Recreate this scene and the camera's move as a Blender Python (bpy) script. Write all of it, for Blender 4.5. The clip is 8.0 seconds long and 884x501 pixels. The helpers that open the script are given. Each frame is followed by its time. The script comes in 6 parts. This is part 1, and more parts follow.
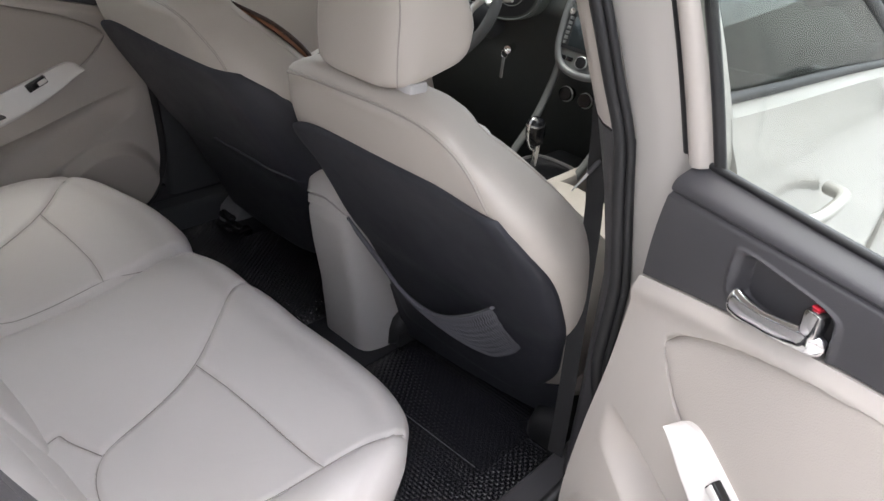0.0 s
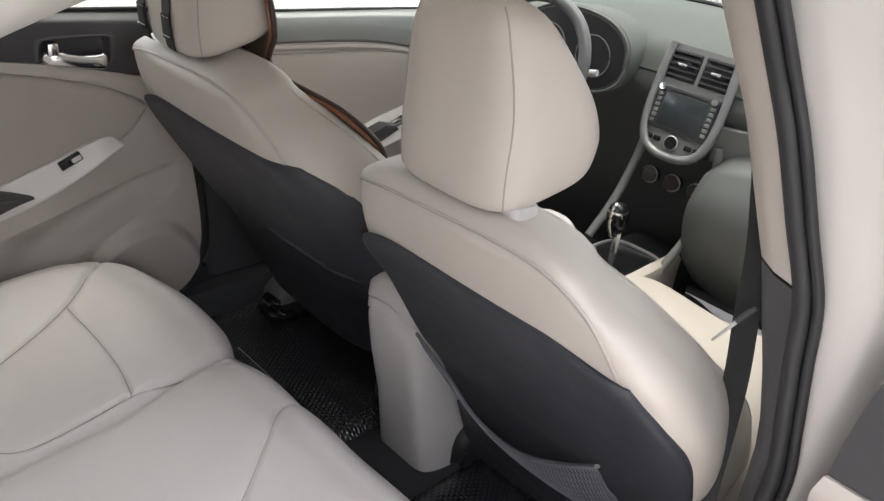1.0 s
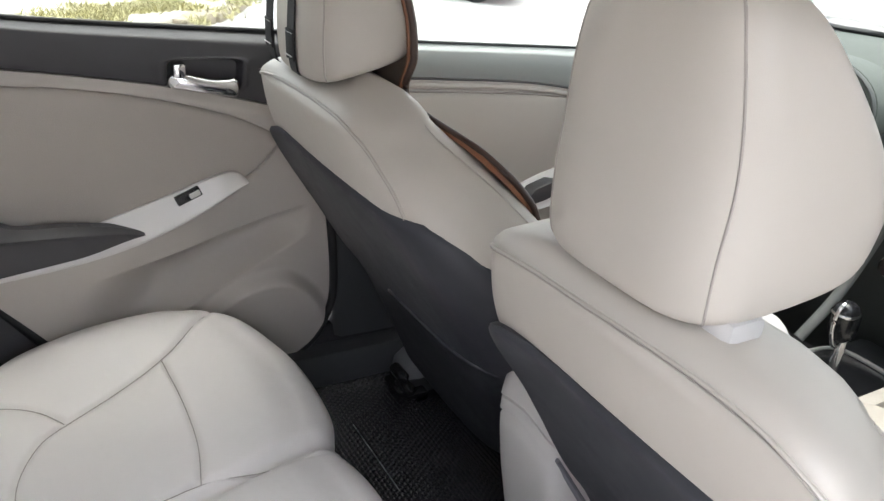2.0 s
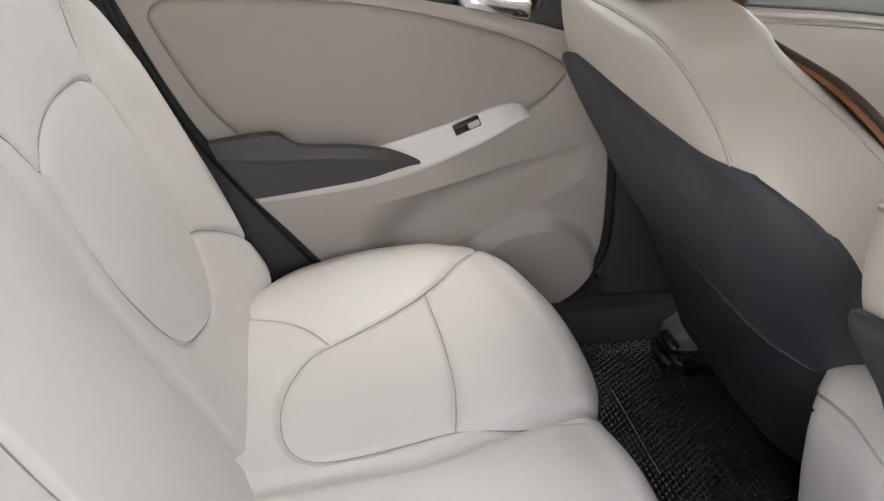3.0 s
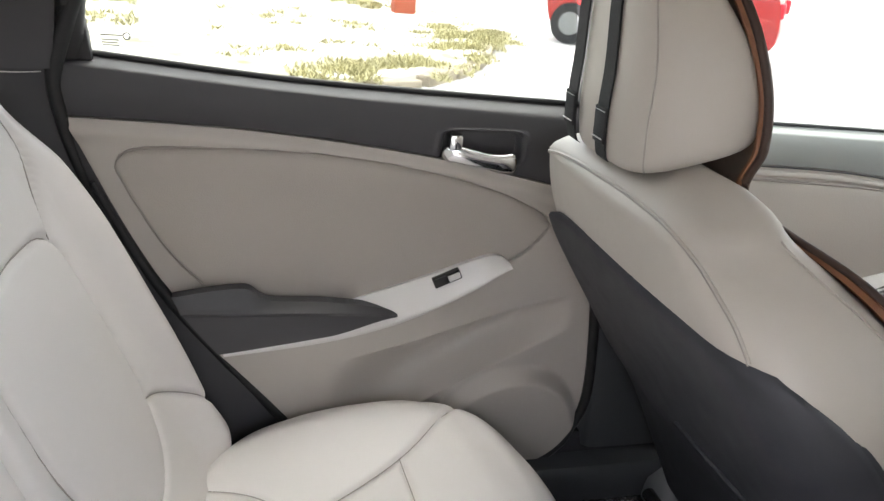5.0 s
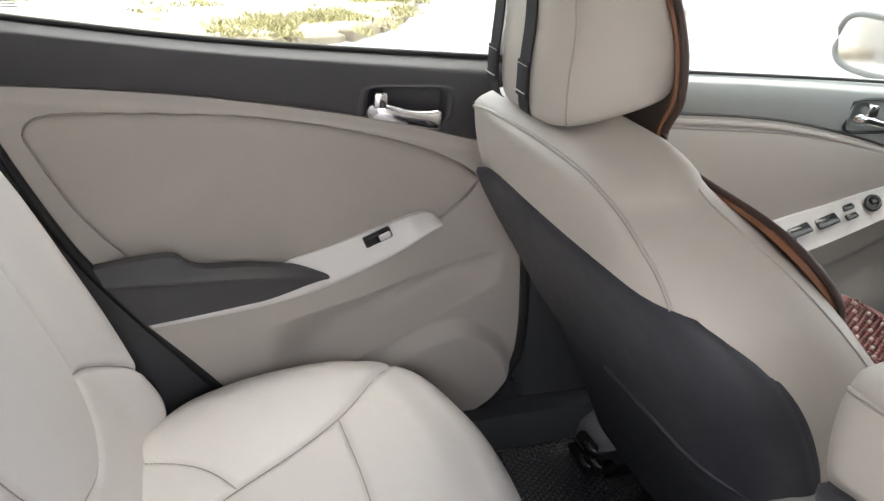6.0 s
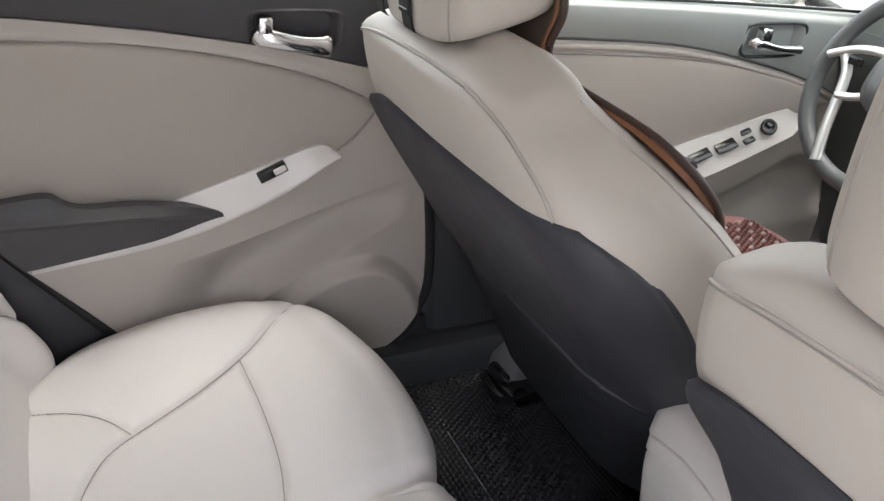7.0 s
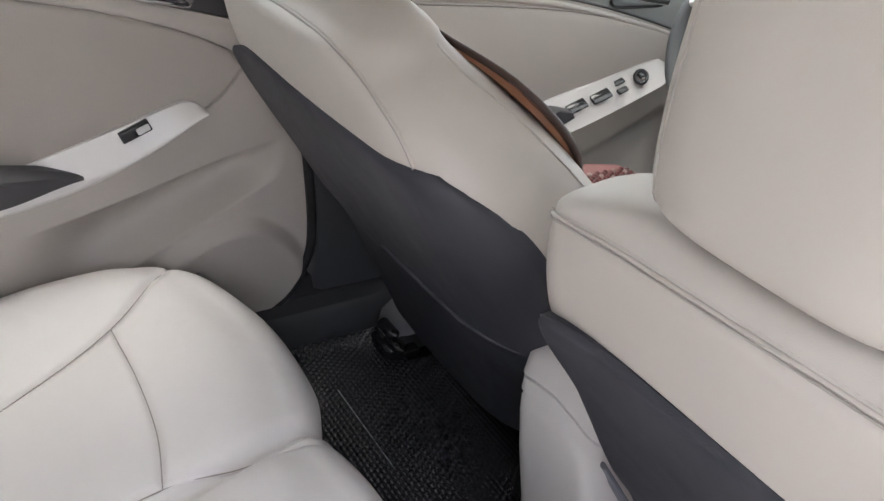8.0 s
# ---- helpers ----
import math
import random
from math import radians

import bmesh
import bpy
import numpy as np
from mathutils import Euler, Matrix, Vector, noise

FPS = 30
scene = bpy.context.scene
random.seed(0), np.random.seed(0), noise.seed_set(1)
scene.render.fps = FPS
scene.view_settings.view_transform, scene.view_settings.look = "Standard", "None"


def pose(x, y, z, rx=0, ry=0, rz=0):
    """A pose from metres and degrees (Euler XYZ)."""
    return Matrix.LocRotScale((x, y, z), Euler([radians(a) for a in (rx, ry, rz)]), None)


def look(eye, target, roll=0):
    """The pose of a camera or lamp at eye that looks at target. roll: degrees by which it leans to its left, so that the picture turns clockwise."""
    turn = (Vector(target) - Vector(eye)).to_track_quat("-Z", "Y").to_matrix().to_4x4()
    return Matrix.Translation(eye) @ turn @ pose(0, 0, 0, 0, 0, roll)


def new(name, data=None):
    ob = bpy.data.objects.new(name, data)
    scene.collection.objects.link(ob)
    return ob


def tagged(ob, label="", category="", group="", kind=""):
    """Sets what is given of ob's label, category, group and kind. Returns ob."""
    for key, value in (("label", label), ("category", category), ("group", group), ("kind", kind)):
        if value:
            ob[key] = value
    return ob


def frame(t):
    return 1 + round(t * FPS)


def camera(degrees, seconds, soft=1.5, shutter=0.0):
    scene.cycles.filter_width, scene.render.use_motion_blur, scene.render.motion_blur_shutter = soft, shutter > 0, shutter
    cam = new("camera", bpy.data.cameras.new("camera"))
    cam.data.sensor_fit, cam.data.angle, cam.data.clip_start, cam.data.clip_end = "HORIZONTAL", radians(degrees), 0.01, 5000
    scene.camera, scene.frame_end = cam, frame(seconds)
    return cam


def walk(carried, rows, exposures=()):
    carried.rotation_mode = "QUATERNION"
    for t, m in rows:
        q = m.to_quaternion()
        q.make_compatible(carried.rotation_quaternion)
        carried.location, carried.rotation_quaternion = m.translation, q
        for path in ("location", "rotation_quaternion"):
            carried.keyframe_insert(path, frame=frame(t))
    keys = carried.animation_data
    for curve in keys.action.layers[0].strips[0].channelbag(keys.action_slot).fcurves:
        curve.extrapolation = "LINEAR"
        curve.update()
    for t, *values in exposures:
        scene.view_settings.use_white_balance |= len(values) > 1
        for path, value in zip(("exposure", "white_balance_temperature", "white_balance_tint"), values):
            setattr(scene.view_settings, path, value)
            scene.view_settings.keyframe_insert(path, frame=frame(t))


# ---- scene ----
cam = camera(60.2, 8.0)
PATH = [
    (0, (1.133, -0.767, 1.448), (0.046, 0.569, 0.433), 7.4),
    (0.5, (0.95, -0.697, 1.455), (-0.117, 0.678, 0.469), 6.5),
    (1, (0.875, -0.637, 1.45), (-0.309, 0.672, 0.51), 7.7),
    (1.2, (0.841, -0.573, 1.45), (-0.451, 0.668, 0.562), 8.4),
    (2.3, (0.627, -0.397, 1.294), (-0.937, 0.458, 0.387), 6.3),
    (2.5, (0.611, -0.413, 1.281), (-0.986, 0.308, 0.318), 6.3),
    (3, (0.539, -0.412, 1.266), (-1.136, -0.026, 0.243), 3.2),
    (3.5, (0.455, -0.435, 1.264), (-1.272, -0.133, 0.302), 3.8),
    (4, (0.444, -0.454, 1.288), (-1.337, -0.138, 0.435), 5.6),
    (4.5, (0.44, -0.453, 1.306), (-1.373, -0.106, 0.537), 4.9),
    (5, (0.428, -0.434, 1.312), (-1.342, 0.079, 0.534), 5.6),
    (6.3, (0.429, -0.427, 1.317), (-1.22, 0.27, 0.425), 5.2),
    (6.5, (0.434, -0.412, 1.309), (-1.196, 0.304, 0.397), 5.0),
    (7, (0.443, -0.378, 1.282), (-1.101, 0.45, 0.317), 6.2),
    (7.5, (0.453, -0.357, 1.291), (-1.022, 0.597, 0.336), 7.9),
    (8, (0.466, -0.342, 1.27), (-0.913, 0.687, 0.25), 7.9),
]
walk(cam, [(t, look(eye, target, roll)) for t, eye, target, roll in PATH],
     [(0.0, 2.75, 6600, 13), (0.6, 3.05, 6650, 13), (1.2, 3.15, 6850, 13), (2.4, 3.6, 6350, 9), (3.0, 3.68, 6750, 11), (3.5, 3.65, 6600, 11), (4.5, 3.55, 6600, 10), (6.5, 3.68, 6650, 12), (8.0, 3.62, 6500, 13)])

from mathutils.bvhtree import BVHTree

# ---- light ----
world = bpy.data.worlds.new("sky")
scene.world = world
world.use_nodes = True
wn = world.node_tree
sky = wn.nodes.new("ShaderNodeTexSky")
sky.sky_type = "NISHITA"
sky.sun_disc = False
sky.sun_elevation, sky.sun_rotation = radians(80), radians(-47)
sky.air_density, sky.dust_density, sky.ozone_density = 1.0, 3.0, 1.0
bg = wn.nodes["Background"]
bg.inputs["Strength"].default_value = 0.155
cloud = wn.nodes.new("ShaderNodeHueSaturation")
cloud.inputs["Saturation"].default_value = 0.3
wn.links.new(sky.outputs["Color"], cloud.inputs["Color"])
wn.links.new(cloud.outputs["Color"], bg.inputs["Color"])

sun = new("sun", bpy.data.lights.new("sun", "SUN"))
sun.data.energy, sun.data.angle, sun.data.color = 0.12, radians(40), (1.0, 0.97, 0.93)
sun.matrix_world = look((-0.5, 0.47, 4.0), (0, 0, 0))


# ---- materials ----
def mat(name, colour, rough=0.6, metal=0.0, grain=0.0, grain_scale=900.0, blotch=0.05, blotch_scale=6.0,
        coat=0.0, wrinkle=0.0, spec=0.5, sheen=0.0):
    """A procedural surface: a base colour broken up at a large scale and a fine relief."""
    m = bpy.data.materials.new(name)
    m.use_nodes = True
    nt = m.node_tree
    b = nt.nodes["Principled BSDF"]
    b.inputs["Roughness"].default_value, b.inputs["Metallic"].default_value = rough, metal
    b.inputs["Specular IOR Level"].default_value = spec
    b.inputs["Coat Weight"].default_value = coat
    b.inputs["Sheen Weight"].default_value = sheen
    co = nt.nodes.new("ShaderNodeTexCoord")
    n1 = nt.nodes.new("ShaderNodeTexNoise")
    n1.inputs["Scale"].default_value, n1.inputs["Detail"].default_value = blotch_scale, 5.0
    nt.links.new(co.outputs["Object"], n1.inputs["Vector"])
    mix = nt.nodes.new("ShaderNodeMix")
    mix.data_type = "RGBA"
    lo = [c * (1 - blotch) for c in colour]
    hi = [min(1.0, c * (1 + blotch)) for c in colour]
    mix.inputs[6].default_value, mix.inputs[7].default_value = (*lo, 1), (*hi, 1)
    nt.links.new(n1.outputs["Fac"], mix.inputs["Factor"])
    nt.links.new(mix.outputs[2], b.inputs["Base Color"])
    rr = nt.nodes.new("ShaderNodeMapRange")
    rr.inputs["To Min"].default_value, rr.inputs["To Max"].default_value = max(0.02, rough - 0.07), min(1.0, rough + 0.07)
    n3 = nt.nodes.new("ShaderNodeTexNoise")
    n3.inputs["Scale"].default_value, n3.inputs["Detail"].default_value = blotch_scale * 5, 4.0
    nt.links.new(co.outputs["Object"], n3.inputs["Vector"])
    nt.links.new(n3.outputs["Fac"], rr.inputs["Value"])
    nt.links.new(rr.outputs["Result"], b.inputs["Roughness"])
    if grain:
        n2 = nt.nodes.new("ShaderNodeTexVoronoi")
        n2.inputs["Scale"].default_value = grain_scale
        nt.links.new(co.outputs["Object"], n2.inputs["Vector"])
        bump = nt.nodes.new("ShaderNodeBump")
        bump.inputs["Strength"].default_value, bump.inputs["Distance"].default_value = grain, 0.0006
        nt.links.new(n2.outputs["Distance"], bump.inputs["Height"])
        nt.links.new(bump.outputs["Normal"], b.inputs["Normal"])
        if wrinkle:
            n4 = nt.nodes.new("ShaderNodeTexNoise")
            n4.inputs["Scale"].default_value, n4.inputs["Detail"].default_value, n4.inputs["Distortion"].default_value = 9.0, 3.0, 0.6
            nt.links.new(co.outputs["Object"], n4.inputs["Vector"])
            soft = nt.nodes.new("ShaderNodeBump")
            soft.inputs["Strength"].default_value, soft.inputs["Distance"].default_value = wrinkle, 0.012
            nt.links.new(n4.outputs["Fac"], soft.inputs["Height"])
            nt.links.new(soft.outputs["Normal"], bump.inputs["Normal"])
    return m


def glass(name, tint=(0.66, 0.675, 0.655)):
    m = bpy.data.materials.new(name)
    m.use_nodes = True
    nt = m.node_tree
    nt.nodes.clear()
    out = nt.nodes.new("ShaderNodeOutputMaterial")
    tr = nt.nodes.new("ShaderNodeBsdfTransparent")
    gl = nt.nodes.new("ShaderNodeBsdfGlossy")
    gl.inputs["Roughness"].default_value = 0.02
    tr.inputs["Color"].default_value = (*tint, 1)
    lw = nt.nodes.new("ShaderNodeLayerWeight")
    lw.inputs["Blend"].default_value = 0.5
    pw = nt.nodes.new("ShaderNodeMath")
    pw.operation = "POWER"
    pw.inputs[1].default_value = 4.5
    fr = nt.nodes.new("ShaderNodeMath")
    fr.operation = "MULTIPLY_ADD"
    fr.inputs[1].default_value, fr.inputs[2].default_value = 0.7, 0.03
    mx = nt.nodes.new("ShaderNodeMixShader")
    nt.links.new(lw.outputs["Facing"], pw.inputs[0])
    nt.links.new(pw.outputs["Value"], fr.inputs[0])
    nt.links.new(fr.outputs["Value"], mx.inputs["Fac"])
    nt.links.new(tr.outputs["BSDF"], mx.inputs[1])
    nt.links.new(gl.outputs["BSDF"], mx.inputs[2])
    nt.links.new(mx.outputs["Shader"], out.inputs["Surface"])
    return m


# Bench leather lit, front seats and headrests shaded: cabin light put into the colour.
LIT_LEATHER = mat("lit_beige_leather", (0.73, 0.690, 0.668), 0.44, grain=0.12, grain_scale=1300, blotch=0.045, blotch_scale=4, wrinkle=0.22)
SHADED_LEATHER = mat("shaded_beige_leather", (0.47, 0.430, 0.382), 0.44, grain=0.12, grain_scale=1300, blotch=0.045, blotch_scale=4, wrinkle=0.2)
PIPING = mat("seam_thread", (0.36, 0.325, 0.295), 0.7, blotch=0.1)
DARK_SHELL = mat("charcoal_vinyl", (0.026, 0.027, 0.034), 0.5, grain=0.3, grain_scale=900, blotch=0.12)
BEIGE = mat("beige_plastic", (0.49, 0.450, 0.407), 0.5, grain=0.35, grain_scale=1100, blotch=0.03)
CONSOLE_SKIN = mat("pale_console_vinyl", (0.52, 0.50, 0.485), 0.5, grain=0.25, grain_scale=1100, blotch=0.03)
CLOTH = mat("taupe_door_cloth", (0.43, 0.390, 0.346), 0.75, grain=0.5, grain_scale=500, blotch=0.04, sheen=0.15)
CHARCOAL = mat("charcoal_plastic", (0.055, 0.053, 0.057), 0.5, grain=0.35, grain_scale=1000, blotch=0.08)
SATIN = mat("satin_champagne_trim", (0.70, 0.67, 0.64), 0.32, blotch=0.02, coat=0.2)
CHROME = mat("chrome", (0.85, 0.85, 0.86), 0.1, metal=1.0, blotch=0.02)
BLACK = mat("black_rubber", (0.014, 0.014, 0.015), 0.55, blotch=0.15)
BLACK_GLOSS = mat("black_gloss_plastic", (0.012, 0.012, 0.014), 0.2, blotch=0.1)
DASH_DARK = mat("dark_dash_plastic", (0.040, 0.042, 0.045), 0.55, grain=0.3, grain_scale=900, blotch=0.1)
DASH_GREY = mat("grey_dash_plastic", (0.20, 0.205, 0.20), 0.55, grain=0.3, grain_scale=900, blotch=0.06)
# Front upper trim: greenish window light is mixed into this pale colour.
LIT_DOOR_TRIM = mat("window_lit_door_plastic", (0.34, 0.36, 0.345), 0.45, grain=0.3, grain_scale=900, blotch=0.05)
WHEEL_GREY = mat("dark_wheel_leather", (0.075, 0.078, 0.08), 0.45, grain=0.2, grain_scale=1500, blotch=0.08)
GLOVE = mat("glove_box_plastic", (0.105, 0.112, 0.108), 0.55, grain=0.3, grain_scale=900, blotch=0.06)
DASH_FACE = mat("grey_dash_face", (0.062, 0.068, 0.066), 0.55, grain=0.3, grain_scale=900, blotch=0.08)
STACK_TRIM = mat("grey_stack_trim", (0.24, 0.245, 0.245), 0.4, metal=0.3, blotch=0.04)
DASH_TOP = mat("pale_dash_skin", (0.085, 0.096, 0.085), 0.8, grain=0.3, grain_scale=900, blotch=0.05)
SILVER = mat("silver_trim", (0.62, 0.62, 0.61), 0.33, metal=0.6, blotch=0.03)
PAINT = mat("pale_silver_paint", (0.40, 0.38, 0.35), 0.35, metal=0.25, blotch=0.03, coat=0.5)
HEADLINER = mat("headliner_cloth", (0.60, 0.565, 0.52), 0.9, grain=0.4, grain_scale=600, blotch=0.03)
CAP_GREY = mat("dark_grey_cap_plastic", (0.15, 0.153, 0.158), 0.5, blotch=0.1)
CARPET = mat("black_carpet", (0.028, 0.028, 0.032), 0.95, grain=0.8, grain_scale=400, blotch=0.25, blotch_scale=40)
MAT_BLACK = mat("black_floor_mat_vinyl", (0.017, 0.017, 0.021), 0.24, spec=1.0, blotch=0.2, blotch_scale=20)
THREAD = mat("beige_thread", (0.47, 0.43, 0.39), 0.7, blotch=0.1)
WEB = mat("black_webbing", (0.016, 0.016, 0.017), 0.8, grain=0.8, grain_scale=500, blotch=0.15)
NET = mat("grey_net_cord", (0.13, 0.13, 0.145), 0.75, blotch=0.1)
BROWN = mat("brown_cover_leather", (0.23, 0.10, 0.05), 0.5, grain=0.3, blotch=0.12)
LINING = mat("dull_brown_lining", (0.15, 0.115, 0.09), 0.85, grain=0.4, blotch=0.15)
DARK_BROWN = mat("dark_brown_piping", (0.045, 0.022, 0.015), 0.5, blotch=0.12)
MAROON = mat("maroon_cover_leather", (0.22, 0.10, 0.095), 0.5, grain=0.3, blotch=0.1)
BEAD_RED = mat("dark_wood_bead", (0.10, 0.025, 0.022), 0.35, blotch=0.25, blotch_scale=90)
BEAD_PALE = mat("pale_wood_bead", (0.36, 0.28, 0.24), 0.4, blotch=0.15, blotch_scale=90)
SCREEN = mat("dark_screen", (0.035, 0.045, 0.05), 0.15, blotch=0.05)
RED_DOT = mat("red_mark", (0.55, 0.02, 0.04), 0.4)
GLASS = glass("clear_window_glass")
GLASS_REAR = glass("dark_rear_glass", (0.13, 0.135, 0.13))
GLASS_FRONT = glass("windscreen_glass", (0.66, 0.675, 0.655))
GLASS_SMOKE = glass("smoked_side_glass", (0.52, 0.54, 0.525))
GLASS_TINT = glass("tinted_window_glass", (0.80, 0.84, 0.825))
MIRROR = mat("mirror_glass", (0.9, 0.9, 0.9), 0.02, metal=1.0, blotch=0.0)


# ---- mesh helpers ----
def finish(name, me, material, parent=None, label="", smooth=True, sharp=40):
    me.materials.append(material)
    if smooth:
        me.shade_smooth()
        me.set_sharp_from_angle(angle=radians(sharp))
    ob = new(name, me)
    if parent is not None:
        ob.parent = parent
        ob.matrix_parent_inverse = parent.matrix_basis.inverted()
    if label:
        tagged(ob, label)
    return ob


def part(name, bm, material, parent=None, label="", smooth=True, sharp=40):
    me = bpy.data.meshes.new(name)
    bmesh.ops.recalc_face_normals(bm, faces=bm.faces)
    bm.to_mesh(me)
    bm.free()
    return finish(name, me, material, parent, label, smooth, sharp)


def thing(name, place, label, category, group="", kind=""):
    ob = new(name)
    ob.matrix_basis = Matrix.Translation(place)
    ob.empty_display_size = 0.1
    return tagged(ob, label, category, group, kind)


def mesh_of(name, v, f, material, parent=None, label="", sharp=40):
    """A mesh from a vertex array and faces, with its normals turned outwards."""
    bm = bmesh.new()
    vs = [bm.verts.new(p) for p in v]
    for q in f:
        if len(set(q)) > 2:
            bm.faces.new([vs[i] for i in q])
    return part(name, bm, material, parent, label, True, sharp)


def catmull(pts, n=8, closed=False):
    """A smooth line through points."""
    p = np.array(pts, float)
    k = len(p)
    out = []
    segs = k if closed else k - 1
    for i in range(segs):
        if closed:
            a, b, c, d = p[(i - 1) % k], p[i], p[(i + 1) % k], p[(i + 2) % k]
        else:
            a, b, c, d = p[max(i - 1, 0)], p[i], p[i + 1], p[min(i + 2, k - 1)]
        for j in range(n):
            t = j / n
            out.append(0.5 * (2 * b + (c - a) * t + (2 * a - 5 * b + 4 * c - d) * t * t + (3 * b - a - 3 * c + d) * t ** 3))
    if not closed:
        out.append(p[-1])
    return np.array(out)


def smooth_fn(pts, n=12):
    """A smooth function of one variable through points."""
    c = catmull(pts, n)
    return lambda x: np.interp(x, c[:, 0], c[:, 1])


def grid_faces(n, m, wrap_u=False, wrap_v=False):
    f = []
    for i in range(n if wrap_u else n - 1):
        for j in range(m if wrap_v else m - 1):
            a, b = i * m + j, i * m + (j + 1) % m
            c, d = ((i + 1) % n) * m + (j + 1) % m, ((i + 1) % n) * m + j
            f.append((a, b, c, d))
    return f


def grid_normals(P):
    du, dv = np.gradient(P, axis=0), np.gradient(P, axis=1)
    n = np.cross(du, dv)
    return n / np.maximum(np.linalg.norm(n, axis=-1, keepdims=True), 1e-9)


def line_distance(Q, line):
    """Distance of each point of Q (.., k) from a polyline."""
    best = np.full(Q.shape[:-1], 9.0)
    line = np.array(line, float)
    for a, b in zip(line[:-1], line[1:]):
        d = b - a
        t = np.clip(((Q - a) @ d) / max(d @ d, 1e-12), 0, 1)
        best = np.minimum(best, np.linalg.norm(Q - a - t[..., None] * d, axis=-1))
    return best


def sheet(name, P, material, parent=None, label="", back=(0, 0, 0), sharp=40):
    """A grid of points as a skin with thickness: a second skin lies behind it by a vector."""
    n, m = P.shape[:2]
    v = [tuple(p) for p in P.reshape(-1, 3)]
    f = grid_faces(n, m)
    rim = [i * m for i in range(n)] + [(n - 1) * m + j for j in range(1, m)] + [i * m + m - 1 for i in range(n - 2, -1, -1)] + [j for j in range(m - 2, 0, -1)]
    if any(back):
        k = len(v)
        f += [tuple(k + i for i in reversed(q)) for q in f]
        v += [tuple(p) for p in (P + np.array(back)).reshape(-1, 3)]
        r = len(rim)
        for i in range(r):
            f.append((rim[i], rim[(i + 1) % r], k + rim[(i + 1) % r], k + rim[i]))
    return mesh_of(name, v, f, material, parent, label, sharp)


def tube(name, line, radius, material, parent=None, label="", sides=8, closed=False, flat=1.0):
    """A cord along a line; flat squashes its section."""
    p = np.array(line, float)
    n = len(p)
    tan = np.gradient(p, axis=0) if not closed else np.roll(p, -1, 0) - np.roll(p, 1, 0)
    tan /= np.maximum(np.linalg.norm(tan, axis=1, keepdims=True), 1e-9)
    up = np.array([0, 0, 1.0]) if abs(tan[:, 2]).mean() < 0.8 else np.array([0, 1.0, 0])
    rad = np.broadcast_to(np.array(radius, float), (n,))
    rings = []
    for i in range(n):
        s = np.cross(tan[i], up)
        s /= max(np.linalg.norm(s), 1e-9)
        u = np.cross(s, tan[i])
        rings.append([p[i] + rad[i] * (math.cos(a) * s + flat * math.sin(a) * u) for a in np.linspace(0, 2 * math.pi, sides, endpoint=False)])
    v = [tuple(q) for r in rings for q in r]
    f = grid_faces(n, sides, closed, True)
    if not closed:
        f += [tuple(range(sides)), tuple(range((n - 1) * sides, n * sides))]
    return mesh_of(name, v, f, material, parent, label, 60)


def block(name, lo, hi, material, parent=None, label="", bevel=0.004, turn=None, segments=2):
    """A bevelled box between two corners; turn: a matrix about its middle."""
    lo, hi = np.array(lo, float), np.array(hi, float)
    bm = bmesh.new()
    bmesh.ops.create_cube(bm, size=1)
    size = hi - lo
    for v in bm.verts:
        v.co = Vector(np.array(v.co) * size)
    if bevel:
        bmesh.ops.bevel(bm, geom=bm.edges[:], offset=min(bevel, size.min() * 0.45), segments=segments, affect="EDGES", profile=0.5)
    m = Matrix.Translation((lo + hi) / 2) @ (turn if turn else Matrix())
    bm.transform(m)
    return part(name, bm, material, parent, label)


def prism(name, outline, axis, lo, hi, material, parent=None, label="", bevel=0.003):
    """An outline (2D) drawn along an axis from lo to hi, with bevelled rims."""
    bm = bmesh.new()
    def at(p, h):
        q = list(p)
        q.insert(axis, h)
        return q
    a = [bm.verts.new(at(p, lo)) for p in outline]
    b = [bm.verts.new(at(p, hi)) for p in outline]
    k = len(outline)
    fa, fb = bm.faces.new(a), bm.faces.new(b)
    for i in range(k):
        bm.faces.new((a[i], a[(i + 1) % k], b[(i + 1) % k], b[i]))
    if bevel:
        bmesh.ops.recalc_face_normals(bm, faces=bm.faces)
        bmesh.ops.bevel(bm, geom=list(fa.edges) + list(fb.edges), offset=bevel, segments=2, affect="EDGES", profile=0.5)
    return part(name, bm, material, parent, label)


def loft(name, rings, material, parent=None, label="", caps=True, sharp=40):
    """A skin through closed rings of equal length."""
    R = np.array(rings, float)
    n, m = R.shape[:2]
    v = [tuple(p) for p in R.reshape(-1, 3)]
    f = grid_faces(n, m, False, True)
    if caps:
        f += [tuple(range(m)), tuple(range((n - 1) * m, n * m))]
    return mesh_of(name, v, f, material, parent, label, sharp)


def super_ring(cx, cy, ax, ay, power=3.0, n=64):
    """A rounded oblong in the plane."""
    a = np.linspace(0, 2 * math.pi, n, endpoint=False)
    c, s = np.cos(a), np.sin(a)
    return np.stack([cx + ax * np.sign(c) * np.abs(c) ** (2 / power), cy + ay * np.sign(s) * np.abs(s) ** (2 / power)], -1)


def smooth_line(pts, rounds=3):
    p = np.array(pts, float)
    for _ in range(rounds):
        p[1:-1] = (p[:-2] + 2 * p[1:-1] + p[2:]) / 4
    return p


